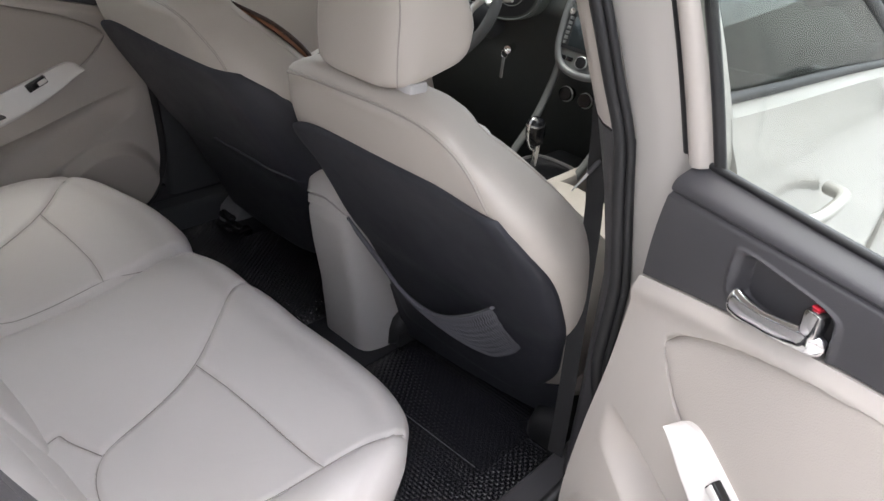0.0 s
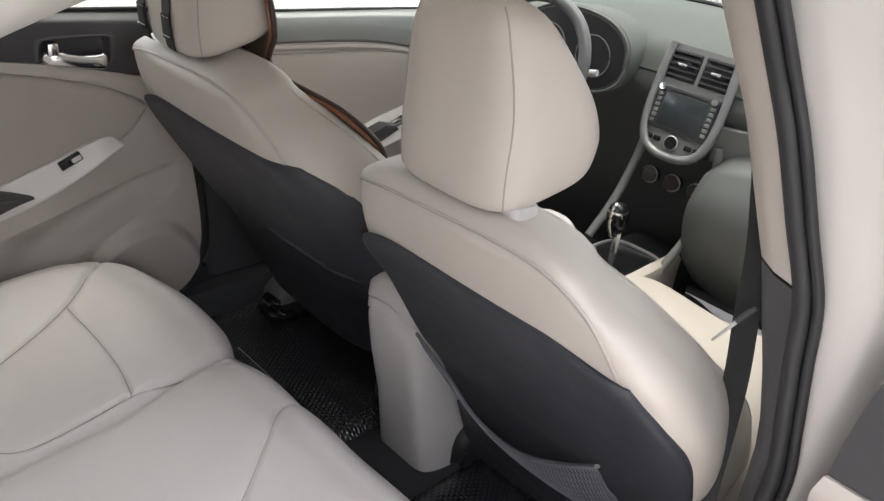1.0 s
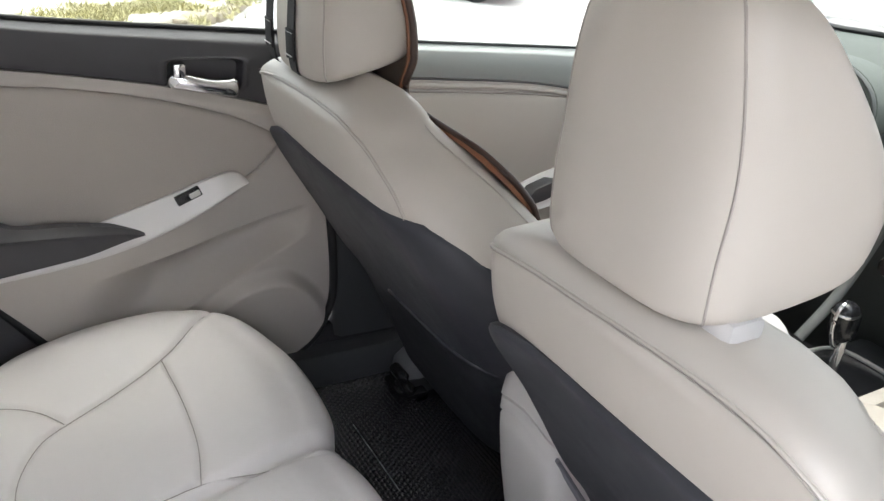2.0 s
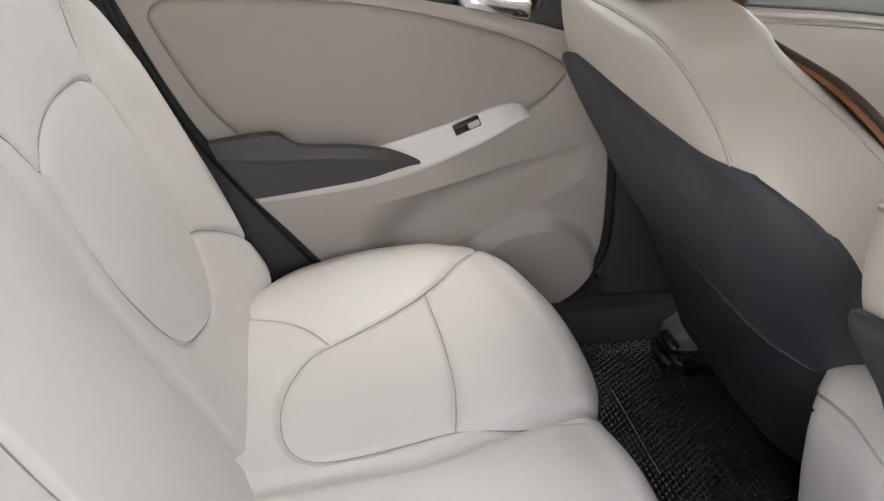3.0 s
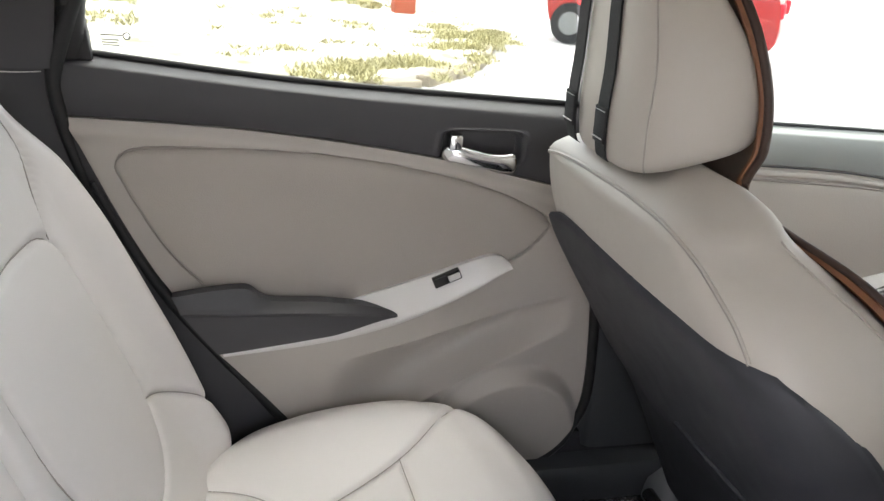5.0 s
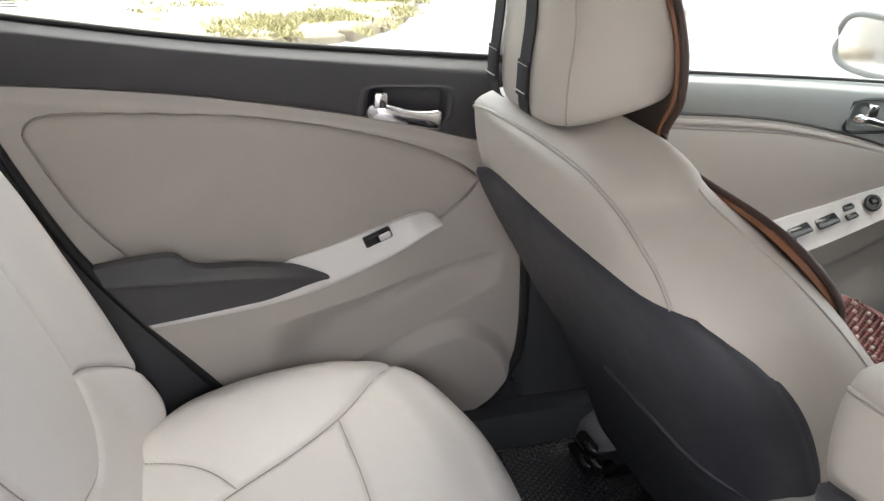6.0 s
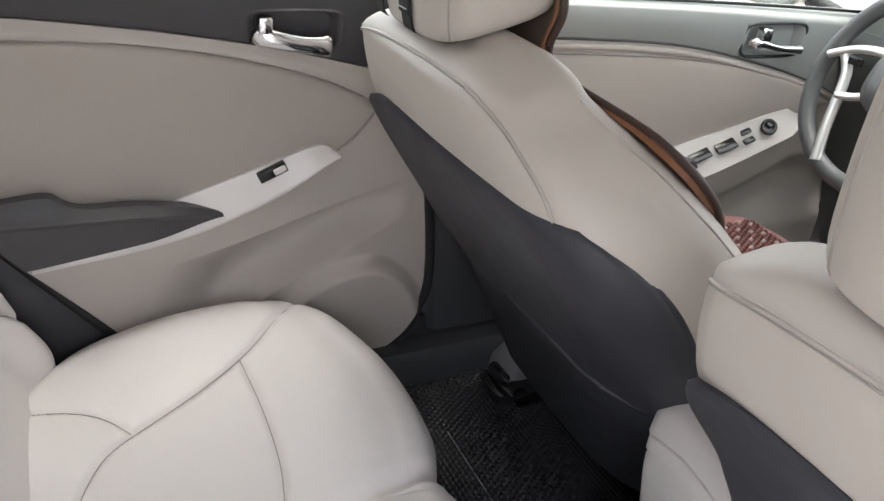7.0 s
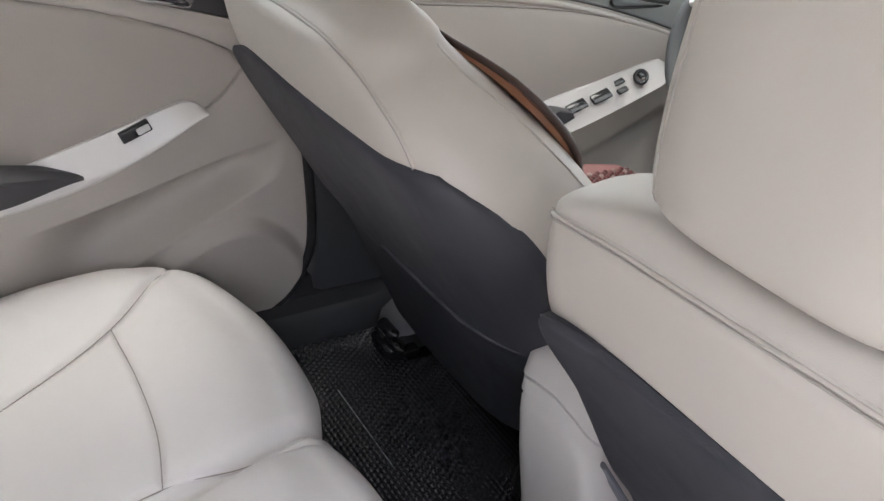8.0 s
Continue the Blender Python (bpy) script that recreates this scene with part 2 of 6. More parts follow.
def stitches(name, line, material, parent, pitch=0.0060, long=0.0038, thick=0.0005, label=""):
    """A row of thread stitches along a line, in one mesh."""
    p = np.array(line, float)
    run = np.r_[0, np.cumsum(np.linalg.norm(np.diff(p, axis=0), axis=1))]
    at = lambda q: np.array([np.interp(q, run, p[:, k]) for k in range(3)])
    v, f = [], []
    for i in range(int(run[-1] / pitch)):
        a, b = at(i * pitch), at(i * pitch + long)
        t = (b - a) / max(np.linalg.norm(b - a), 1e-9)
        n1 = np.cross(t, (0.3, -0.5, 0.8))
        n1 /= np.linalg.norm(n1)
        n2 = np.cross(t, n1)
        k = len(v)
        for q, w in ((a, 0.5), ((a + b) / 2, 1.0), (b, 0.5)):
            v += [tuple(q + thick * w * (math.cos(g) * n1 + math.sin(g) * n2)) for g in (0, 1.571, 3.142, 4.712)]
        for r in (0, 4):
            f += [(k + r + j, k + r + (j + 1) % 4, k + r + 4 + (j + 1) % 4, k + r + 4 + j) for j in range(4)]
        f += [(k, k + 1, k + 2, k + 3), (k + 8, k + 9, k + 10, k + 11)]
    return mesh_of(name, v, f, material, parent, label, 60)


def step(x, a, b):
    t = np.clip((x - a) / (b - a), 0, 1)
    return t * t * (3 - 2 * t)


# ---- rear doors ----
SILL_LINE = smooth_fn([(-0.75, 1.118), (-0.627, 1.107), (-0.326, 1.080), (0.076, 1.063), (0.25, 1.058)])
TWO_TONE = smooth_fn([(-0.75, 1.026), (-0.668, 1.023), (-0.409, 1.009), (-0.138, 0.974), (0.072, 0.929), (0.25, 0.885)])
REAR_EDGE = smooth_fn([(0.30, -0.23), (0.345, -0.25), (0.484, -0.345), (0.756, -0.545), (1.023, -0.668), (1.12, -0.70)])
FRONT_EDGE = smooth_fn([(0.330, 0.0), (0.342, 0.07), (0.367, 0.130), (0.40, 0.168), (0.466, 0.200), (0.536, 0.205), (0.647, 0.195), (0.762, 0.178), (0.90, 0.165), (1.08, 0.14)])
LENS_LOW = smooth_fn([(-0.606, 0.950), (-0.604, 0.943), (-0.598, 0.930), (-0.579, 0.889), (-0.546, 0.828), (-0.500, 0.770), (-0.44, 0.72), (-0.2, 0.70), (-0.05, 0.75), (0.024, 0.789), (0.062, 0.822), (0.088, 0.858)])
LENS_TOP = smooth_fn([(-0.606, 0.952), (-0.604, 0.961), (-0.599, 0.969), (-0.590, 0.9755), (-0.575, 0.9800), (-0.55, 0.9825), (-0.451, 0.984), (-0.322, 0.979), (-0.213, 0.966), (-0.109, 0.945), (-0.017, 0.918), (0.048, 0.890), (0.078, 0.872), (0.088, 0.861)])
STRIP_LOW = smooth_fn([(-0.49, 0.640), (-0.304, 0.661), (-0.182, 0.690), (-0.081, 0.733), (-0.012, 0.773), (0.016, 0.789)])
STRIP_TOP = smooth_fn([(-0.49, 0.658), (-0.30, 0.715), (-0.23, 0.739), (-0.12, 0.775), (-0.035, 0.804), (-0.004, 0.805), (0.016, 0.791)])
PAD_TOP = smooth_fn([(-0.60, 0.752), (-0.545, 0.758), (-0.47, 0.769), (-0.425, 0.771), (-0.405, 0.757), (-0.38, 0.748), (-0.30, 0.744), (-0.235, 0.731), (-0.195, 0.718), (-0.18, 0.711)])
PAD_RIDGE = smooth_fn([(-0.60, 0.739), (-0.50, 0.738), (-0.43, 0.736), (-0.30, 0.732), (-0.235, 0.721), (-0.195, 0.711), (-0.18, 0.7085)])
PAD_LOW = smooth_fn([(-0.60, 0.645), (-0.47, 0.657), (-0.304, 0.682), (-0.22, 0.698), (-0.18, 0.706)])


def rear_relief(y, z):
    """How far the rear door's trim stands into the cabin."""
    ledge = STRIP_LOW(np.clip(y, -0.49, 0.016)) + 0.008
    under = step(ledge - z, -0.004, 0.004) * (1 - step(y, -0.16, 0.05))
    d = (0.022 * np.exp(-np.maximum(ledge - z, 0) / 0.10) + 0.006) * under
    crease, ridge = 0.682 + 0.247 * y, 0.574 + 0.48 * y
    w = np.clip((crease - z) / np.maximum(crease - ridge, 0.02), 0, 1)
    reach = step(y, -0.30, -0.14) * (1 - step(y, 0.06, 0.16))
    d = d - 0.056 * reach * 3.9 * w ** 0.9 * (1 - w)
    r = np.hypot((y - 0.07) / np.where(y < 0.07, 0.19, 0.14), (z - 0.40) / 0.175)
    d = d + (0.032 - 0.09 * np.clip(0.575 - z, 0, 0.2)) * (1 - step(r, 0.84, 1.03))
    return d


def rear_door(side, z_spread, place, matrix, label):
    """A rear door in its closed place; side -1 left, 1 right."""
    door = thing("rear_door", place, label, "car door", "rear doors")

    def put(x, y, z):
        zz = 0.885 + (z - 0.885) * z_spread if z_spread != 1 else z
        return np.stack(np.broadcast_arrays(-side * x, y, zz), -1)

    back = (side * 0.02, 0, 0)
    u, v = np.meshgrid(np.linspace(0, 1, 250), np.linspace(0, 1, 210), indexing="ij")
    z = 0.34 + 0.6 * v
    for _ in range(8):
        y = REAR_EDGE(z) + (FRONT_EDGE(z) - REAR_EDGE(z)) * u
        z = 0.34 + (TWO_TONE(y) - 0.34) * v
    x = -0.71 + rear_relief(y, z) + 0.007 * np.exp(-((z - TWO_TONE(y) + 0.018) / 0.014) ** 2)
    yc = np.clip(y, -0.606, 0.088)
    hollow = step(z - LENS_LOW(yc), 0.0, 0.006) * step(LENS_TOP(yc) - z, 0.0, 0.006) * step(y, -0.606, -0.592) * (1 - step(y, 0.076, 0.088))
    x = x - 0.030 * hollow
    sheet("door_trim", put(x, y, z), BEIGE, door, "beige moulded plastic trim with a scooped pocket", back)

    u, v = np.meshgrid(np.linspace(0, 1, 330), np.linspace(0, 1, 110), indexing="ij")
    y = -0.66 + 0.81 * u
    z = TWO_TONE(y) + 0.002 + (SILL_LINE(y) - TWO_TONE(y) - 0.002) * v
    y = REAR_EDGE(z) + (FRONT_EDGE(z) - REAR_EDGE(z)) * u
    z = TWO_TONE(y) + 0.002 + (SILL_LINE(y) - TWO_TONE(y) - 0.002) * v
    x = -0.712 + 0.010 * np.sin(np.pi * np.clip(v * 0.8, 0, 1)) - 0.026 * step(v, 0.80, 1.0) ** 2
    if side > 0:
        x = x - 0.005 * np.exp(-((v - 0.76) / 0.020) ** 2)
    dish = (np.abs((y + 0.055) / 0.070) ** 6 + np.abs((z - 0.993) / 0.029) ** 6) ** (1 / 6)
    x = x - 0.020 * (1 - step(dish, 0.86, 0.98)) + 0.003 * np.exp(-((dish - 1.05) / 0.05) ** 2)
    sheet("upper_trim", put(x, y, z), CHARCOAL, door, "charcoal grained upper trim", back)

    u, v = np.meshgrid(np.linspace(0, 1, 150), np.linspace(0, 1, 70), indexing="ij")
    y = -0.606 + 0.347 * (1 - np.cos(np.pi * u))
    lens_top = lambda q: LENS_TOP(q) + (0.008 * step(0.088 - q, 0, 0.05) * step(q, -0.60, -0.50) if side > 0 else 0)
    lo, hi = LENS_LOW(y), lens_top(y)
    z = lo + 0.001 + (hi - lo - 0.002) * v
    rim = np.minimum(np.minimum((z - lo), (hi - z)), np.minimum(y + 0.606, 0.088 - y))
    sink = lambda q: 0.020 * step(q, -0.28, 0.088)
    x = -0.702 - 0.010 * np.exp(-rim / 0.004) + 0.006 * np.sin(np.pi * v) - sink(y) * (0.3 + 0.7 * v)
    sheet("door_insert", put(x, y, z), CLOTH, door, "taupe padded cloth insert", (side * 0.012, 0, 0))

    ly = -0.606 + 0.347 * (1 - np.cos(np.linspace(0, np.pi, 190)))
    loop = np.concatenate([np.column_stack([ly, lens_top(ly)]), np.column_stack([ly[::-1], LENS_LOW(ly[::-1])])])
    tube("insert_seam", put(-0.7080 - 0.6 * sink(loop[:, 0]), loop[:, 0], loop[:, 1]), 0.0016, PIPING, door, "dark line round the insert", 6, True)

    u, v = np.meshgrid(np.linspace(0, 1, 110), np.linspace(0, 1, 18), indexing="ij")
    y = -0.462 + 0.478 * u
    z = STRIP_LOW(y) + (STRIP_TOP(y) - STRIP_LOW(y)) * v
    x = -0.672 - 0.022 * v - 0.006 * np.exp(-v / 0.05) - 0.004 * step(y, -0.04, 0.016)
    sheet("armrest_strip", put(x, y, z), SATIN, door, "satin champagne armrest strip", back)

    u, v = np.meshgrid(np.linspace(0, 1, 130), np.linspace(0, 1, 60), indexing="ij")
    low, high = np.clip(v / 0.6, 0, 1), np.clip((v - 0.6) / 0.4, 0, 1)
    z = 0.66 + 0.1 * v
    for _ in range(8):
        y = (REAR_EDGE(z) + 0.012) + (-0.18 - REAR_EDGE(z) - 0.012) * u
        z = PAD_LOW(y) + (PAD_RIDGE(y) - PAD_LOW(y)) * low + (PAD_TOP(y) - PAD_RIDGE(y)) * high
    crest = step(low, 0.0, 0.06) * (0.86 + 0.10 * low + 0.10 * np.exp(-(np.abs(z - PAD_RIDGE(y)) / 0.004) ** 2)) * (1 - 0.42 * high)
    x = -0.688 + (0.004 + 0.034 * crest) * (0.35 + 0.65 * (1 - step(y, -0.30, -0.18)))
    sheet("armrest_pad", put(x, y, z), CHARCOAL, door, "charcoal soft armrest pad", back)

    box = lambda name, lo, hi, m, lab="", bv=0.003: block(name, np.minimum(put(*lo), put(*hi)), np.maximum(put(*lo), put(*hi)), m, door, lab, bv)
    sw = box("window_switch", (-0.694, -0.122, 0.762), (-0.6815, -0.073, 0.780), BLACK_GLOSS, "black window switch in a recess", 0.002)
    sw.matrix_basis = sw.matrix_basis @ Matrix.Translation(Vector(put(-0.69, -0.098, 0.771))) @ Matrix.Rotation(radians(24), 4, "X") @ Matrix.Translation(-Vector(put(-0.69, -0.098, 0.771)))
    key = box("switch_key", (-0.690, -0.096, 0.765), (-0.6785, -0.075, 0.776), SATIN, "raised pale half of the switch", 0.002)
    key.matrix_basis = key.matrix_basis @ Matrix.Translation(Vector(put(-0.69, -0.098, 0.771))) @ Matrix.Rotation(radians(24), 4, "X") @ Matrix.Translation(-Vector(put(-0.69, -0.098, 0.771)))
    lever = catmull([(-0.712, -0.118, 0.981), (-0.702, -0.100, 0.983), (-0.698, -0.06, 0.975), (-0.698, -0.02, 0.970), (-0.702, 0.002, 0.970)], 6)
    tube("door_handle", put(lever[:, 0], lever[:, 1], lever[:, 2]), np.interp(np.linspace(0, 1, len(lever)), [0, 0.15, 0.6, 0.92, 1], [0.005, 0.0080, 0.0068, 0.0094, 0.0075]), CHROME, door, "chrome pull lever", 14, False, 1.9)
    box("handle_recess", (-0.7345, -0.114, 0.968), (-0.7310, 0.003, 1.018), DARK_SHELL, "dark recess behind the lever", 0.001)
    box("lock_knob", (-0.716, -0.113, 0.988), (-0.694, -0.090, 1.016), CHROME, "chrome lock tab", 0.006)
    if side < 0:
        corner_piece = [(-0.662, 1.100), (-0.626, 1.102), (-0.630, 1.14), (-0.638, 1.20), (-0.652, 1.20)]
        prism("window_corner", corner_piece, 0, -0.735, -0.716, BLACK, door, "black window corner piece", 0.002)
        for q0, q1, zz in ((-0.612, -0.585, 1.137), (-0.612, -0.590, 1.130), (-0.612, -0.592, 1.126), (-0.612, -0.590, 1.122)):
            box("glass_mark", (-0.7335 + 0.125 * (zz - 1.10) / 0.23, q0, zz), (-0.7325 + 0.125 * (zz - 1.10) / 0.23, q1, zz + 0.0012), CAP_GREY, "", 0.0)
        ring = [(-0.733 + 0.125 * 0.037 / 0.23, -0.579 + 0.0045 * math.cos(g), 1.137 + 0.0045 * math.sin(g)) for g in np.linspace(0, 6.283, 16, endpoint=False)]
        tube("glass_mark", ring, 0.0008, CAP_GREY, door, "", 5, True)
    if side > 0:
        box("lock_mark", (-0.713, -0.104, 1.0165), (-0.700, -0.094, 1.0185), RED_DOT, "red unlocked mark", 0.0005)

    zs = np.linspace(1.07 if side < 0 else 0.995, 0.47, 24)
    edge = [(-0.712, float(FRONT_EDGE(q)) + 0.009, q) for q in zs] + [(-0.712, 0.180, 0.396), (-0.712, 0.14, 0.357), (-0.712, 0.08, 0.333), (-0.712, 0.0, 0.322), (-0.712, -0.2, 0.318)]
    edge += [(-0.712, float(REAR_EDGE(q)) - 0.009, q) for q in np.linspace(0.36, 0.93 if side < 0 else 1.11, 24)]
    edge = np.array(edge if side < 0 else edge[24:])
    tube("edge_seal", put(edge[:, 0] + 0.006, edge[:, 1], edge[:, 2]), np.interp(np.arange(len(edge)), [0, len(edge) - 9, len(edge) - 1], [0.0095, 0.0095, 0.0045 if side < 0 else 0.0095]), BLACK, door, "black rubber edge seal", 8)
    ys = np.linspace(-0.70, 0.14, 60)
    zs = SILL_LINE(ys)
    tube("belt_seal", put(-0.733, ys, zs + 0.002), 0.0045, BLACK, door, "black rubber belt seal")
    u, v = np.meshgrid(np.linspace(0, 1, 30), np.linspace(0, 1, 12), indexing="ij")
    y = -0.70 + (0.82 - (0.10 if side < 0 else -0.05) * v) * u
    z = SILL_LINE(y) - 0.01 + (1.335 - SILL_LINE(y)) * v
    x = -0.752 + 0.125 * v
    pane = sheet("window_pane", put(x, y, z), GLASS_TINT if side > 0 else GLASS, door, "clear side window glass", (-side * -0.004, 0, 0))
    pane.visible_shadow = side < 0
    frame_line = [(-0.735, 0.135, 1.06), (-0.70, 0.118, 1.16), (-0.655, 0.085, 1.28), (-0.632, 0.05, 1.335)]
    if side > 0:
        frame_line = [(-0.735, 0.115, 1.06), (-0.70, 0.132, 1.16), (-0.655, 0.158, 1.28), (-0.632, 0.171, 1.335)]
    rail = catmull(frame_line, 6)
    if side < 0:
        tube("front_window_post", put(rail[:, 0], rail[:, 1], rail[:, 2]), 0.024, CHARCOAL, door, "", 10)
    else:
        tube("front_window_post", put(rail[:, 0], rail[:, 1] + 0.024, rail[:, 2]), 0.017, BEIGE, door, "beige window post", 10)
        tube("glass_channel", put(rail[:, 0] - 0.004, rail[:, 1] - 0.003, rail[:, 2]), 0.0075, BLACK, door, "black glass channel", 8)
        tube("outer_seal", put(rail[:, 0] - 0.012, rail[:, 1] + 0.060, rail[:, 2]), 0.0115, BLACK, door, "black rubber frame seal", 10)
        tube("post_seal", put(rail[:, 0], rail[:, 1] + 0.041, rail[:, 2]), 0.008, BLACK, door, "black post seal", 8)
    rail = catmull([(-0.735, -0.66, 1.10), (-0.70, -0.645, 1.19), (-0.655, -0.62, 1.29), (-0.632, -0.58, 1.335)], 6)
    tube("rear_window_post", put(rail[:, 0], rail[:, 1], rail[:, 2]), 0.022, BLACK, door, "", 10)
    rail = catmull([(-0.632, -0.60, 1.34), (-0.63, -0.3, 1.35), (-0.63, 0.06, 1.34)], 8)
    tube("top_window_rail", put(rail[:, 0], rail[:, 1], rail[:, 2]), 0.018, CHARCOAL, door, "", 10)
    u, v = np.meshgrid(np.linspace(0, 1, 40), np.linspace(0, 1, 30), indexing="ij")
    z = 0.30 + 0.735 * v
    y = REAR_EDGE(z) - 0.02 + (FRONT_EDGE(z) - REAR_EDGE(z) + 0.05) * u
    x = -0.845 + 0.02 * (2 * v - 1) ** 2 + 0.03 * step(v, 0.8, 1)
    sheet("outer_skin", put(x, y, z), PAINT, door, "pale silver painted outer skin", (-side * 0.05, 0, 0))
    door.matrix_basis = matrix
    return door


rear_door(-1, 1.0, (-0.80, 0.20, 0.34), Matrix.Translation((-0.80, 0.20, 0.34)), "closed rear door with beige trim, taupe insert and chrome lever")
ANGLE, SHIFT = radians(65.66), Vector((0.635, -0.6125, 0.0115))
OPEN_DOOR = Matrix.Translation(SHIFT) @ Matrix.Rotation(ANGLE, 4, "Z")
rear_door(1, 1.15, (0.80, 0.20, 0.34), OPEN_DOOR @ Matrix.Translation((0.80, 0.20, 0.34)), "rear door swung wide open, beige trim and charcoal upper panel")


# ---- front doors ----
F_SILL = smooth_fn([(0.20, 1.052), (0.43, 1.042), (0.80, 1.03), (1.15, 1.015), (1.45, 1.0)])
F_TONE = smooth_fn([(0.20, 0.978), (0.423, 0.972), (0.756, 0.948), (1.103, 0.872), (1.30, 0.80), (1.45, 0.74)])
F_LENS_TOP = smooth_fn([(0.262, 0.90), (0.275, 0.935), (0.31, 0.945), (0.428, 0.945), (0.756, 0.925), (1.0, 0.885), (1.109, 0.855), (1.20, 0.815)])
F_LENS_LOW = smooth_fn([(0.262, 0.89), (0.32, 0.74), (0.40, 0.68), (0.70, 0.67), (0.95, 0.74), (1.12, 0.785), (1.20, 0.81)])
F_STRIP_TOP = smooth_fn([(0.60, 0.672), (0.738, 0.732), (0.90, 0.770), (1.035, 0.802), (1.10, 0.806), (1.145, 0.792)])
F_STRIP_LOW = smooth_fn([(0.60, 0.648), (0.738, 0.662), (0.859, 0.692), (1.0, 0.739), (1.10, 0.776), (1.145, 0.791)])


def front_door(side, label):
    door = thing("front_door", (side * 0.80, 1.30, 0.34), label, "car door", "front doors")

    def put(x, y, z):
        return np.stack(np.broadcast_arrays(-side * x, y, z), -1)

    back = (side * 0.02, 0, 0)
    u, v = np.meshgrid(np.linspace(0, 1, 90), np.linspace(0, 1, 60), indexing="ij")
    y = 0.31 + 1.02 * u
    z = 0.34 + (F_TONE(y) - 0.34) * v
    low = F_STRIP_LOW(np.clip(y, 0.6, 1.145)) - z
    x = -0.712 + 0.03 * step(low, -0.012, 0.014) * (1 - step(y, 1.06, 1.15)) * np.exp(-np.maximum(low, 0) / 0.09) - 0.03 * step(low, 0.1, 0.16) * (1 - step(low, 0.2, 0.3))
    sheet("door_trim", put(x, y, z), BEIGE, door, "beige moulded plastic trim", back)
    z = F_TONE(y) + 0.002 + (F_SILL(y) - F_TONE(y) - 0.002) * v
    dish = np.maximum(np.abs(y - 0.975) / 0.085, np.abs(z - 0.960) / 0.032)
    x = -0.714 + 0.008 * np.sin(np.pi * v) - 0.035 * step(v, 0.8, 1) ** 2 - 0.02 * (1 - step(dish, 0.8, 1.0))
    # paler than the rear doors' charcoal, with the window light in its colour
    sheet("upper_trim", put(x, y, z), LIT_DOOR_TRIM, door, "upper trim, coloured grey-green as lit through the windows", back)
    y = 0.262 + 0.938 * u
    z = F_LENS_LOW(y) + (F_LENS_TOP(y) - F_LENS_LOW(y)) * v
    x = -0.706 + 0.006 * np.sin(np.pi * v) - 0.006 * np.exp(-np.minimum(v, 1 - v) / 0.03)
    sheet("door_insert", put(x, y, z), CLOTH, door, "taupe padded cloth insert", (side * 0.012, 0, 0))
    y = 0.60 + 0.545 * u
    z = F_STRIP_LOW(y) + (F_STRIP_TOP(y) - F_STRIP_LOW(y)) * v
    x = -0.655 - 0.040 * v - 0.040 * step(y, 1.05, 1.145)
    sheet("switch_panel", put(x, y, z), SATIN, door, "pale switch panel on the armrest", (side * 0.04, 0, 0))
    ys = np.linspace(0.31, 1.33, 50)
    tube("trim_line", put(-0.711, ys, F_TONE(ys) - 0.001), 0.0014, CHARCOAL, door, "dark line under the upper trim", 6)
    tube("trim_lip", put(-0.7115, ys, F_TONE(ys) - 0.014), 0.006, BEIGE, door, "rounded beige lip", 8)
    ly = np.linspace(0.262, 1.20, 60)
    loop = np.concatenate([np.column_stack([ly, F_LENS_TOP(ly)]), np.column_stack([ly[::-1], F_LENS_LOW(ly[::-1])])])
    tube("insert_seam", put(np.full(len(loop), -0.7095), loop[:, 0], loop[:, 1]), 0.0022, PIPING, door, "dark line round the insert", 6, True)
    ring = super_ring(0.975, 0.960, 0.090, 0.035, 5, 48)
    tube("handle_frame", put(np.full(48, -0.7095), ring[:, 0], ring[:, 1]), 0.0035, DASH_DARK, door, "dark frame round the handle", 6, True)
    lever = catmull([(-0.712, 0.905, 0.955), (-0.700, 0.93, 0.955), (-0.697, 0.98, 0.945), (-0.699, 1.045, 0.940)], 6)
    tube("door_handle", put(lever[:, 0], lever[:, 1], lever[:, 2]), np.interp(np.linspace(0, 1, len(lever)), [0, 0.2, 0.7, 1], [0.006, 0.011, 0.008, 0.011]), CHROME, door, "chrome pull lever", 12)
    q = put(-0.705, 0.935, 0.973)
    block("lock_knob", q - 0.014, q + 0.014, CHROME, door, "chrome lock tab", 0.006)
    if side < 0:
        tilt = Matrix.Rotation(radians(17), 4, "X") @ Matrix.Rotation(radians(28), 4, "Y")
        for yy, zz in ((0.818, 0.725), (0.886, 0.742)):
            q = np.array((-0.676, yy, zz))
            key = block("window_key", q - (0.013, 0.027, 0.004), q + (0.013, 0.027, 0.003), BLACK_GLOSS, door, "black window switch key", 0.003, tilt)
            block("key_ridge", q + (-0.009, 0.006, 0.001), q + (0.011, 0.022, 0.006), SATIN, key, "", 0.003, tilt)
        for dx in (-0.010, 0.012):
            q = np.array((-0.676 + dx, 0.941 - dx * 0.3, 0.760 - dx * 0.5))
            block("lock_key", q - (0.007, 0.014, 0.003), q + (0.007, 0.014, 0.005), BLACK_GLOSS, door, "", 0.003, tilt)
        ring = [(-0.674 + 0.012 * math.cos(a), 0.998 + 0.015 * math.sin(a), 0.778 + 0.006 * math.sin(a) - 0.009 * math.cos(a)) for a in np.linspace(0, 2 * math.pi, 20, endpoint=False)]
        tube("mirror_knob_ring", ring, 0.0045, BLACK_GLOSS, door, "", 8, True)
        q = np.array((-0.674, 0.998, 0.780))
        block("mirror_knob", q - (0.007, 0.007, 0.003), q + (0.007, 0.007, 0.007), BLACK_GLOSS, door, "black mirror control knob", 0.003, tilt)
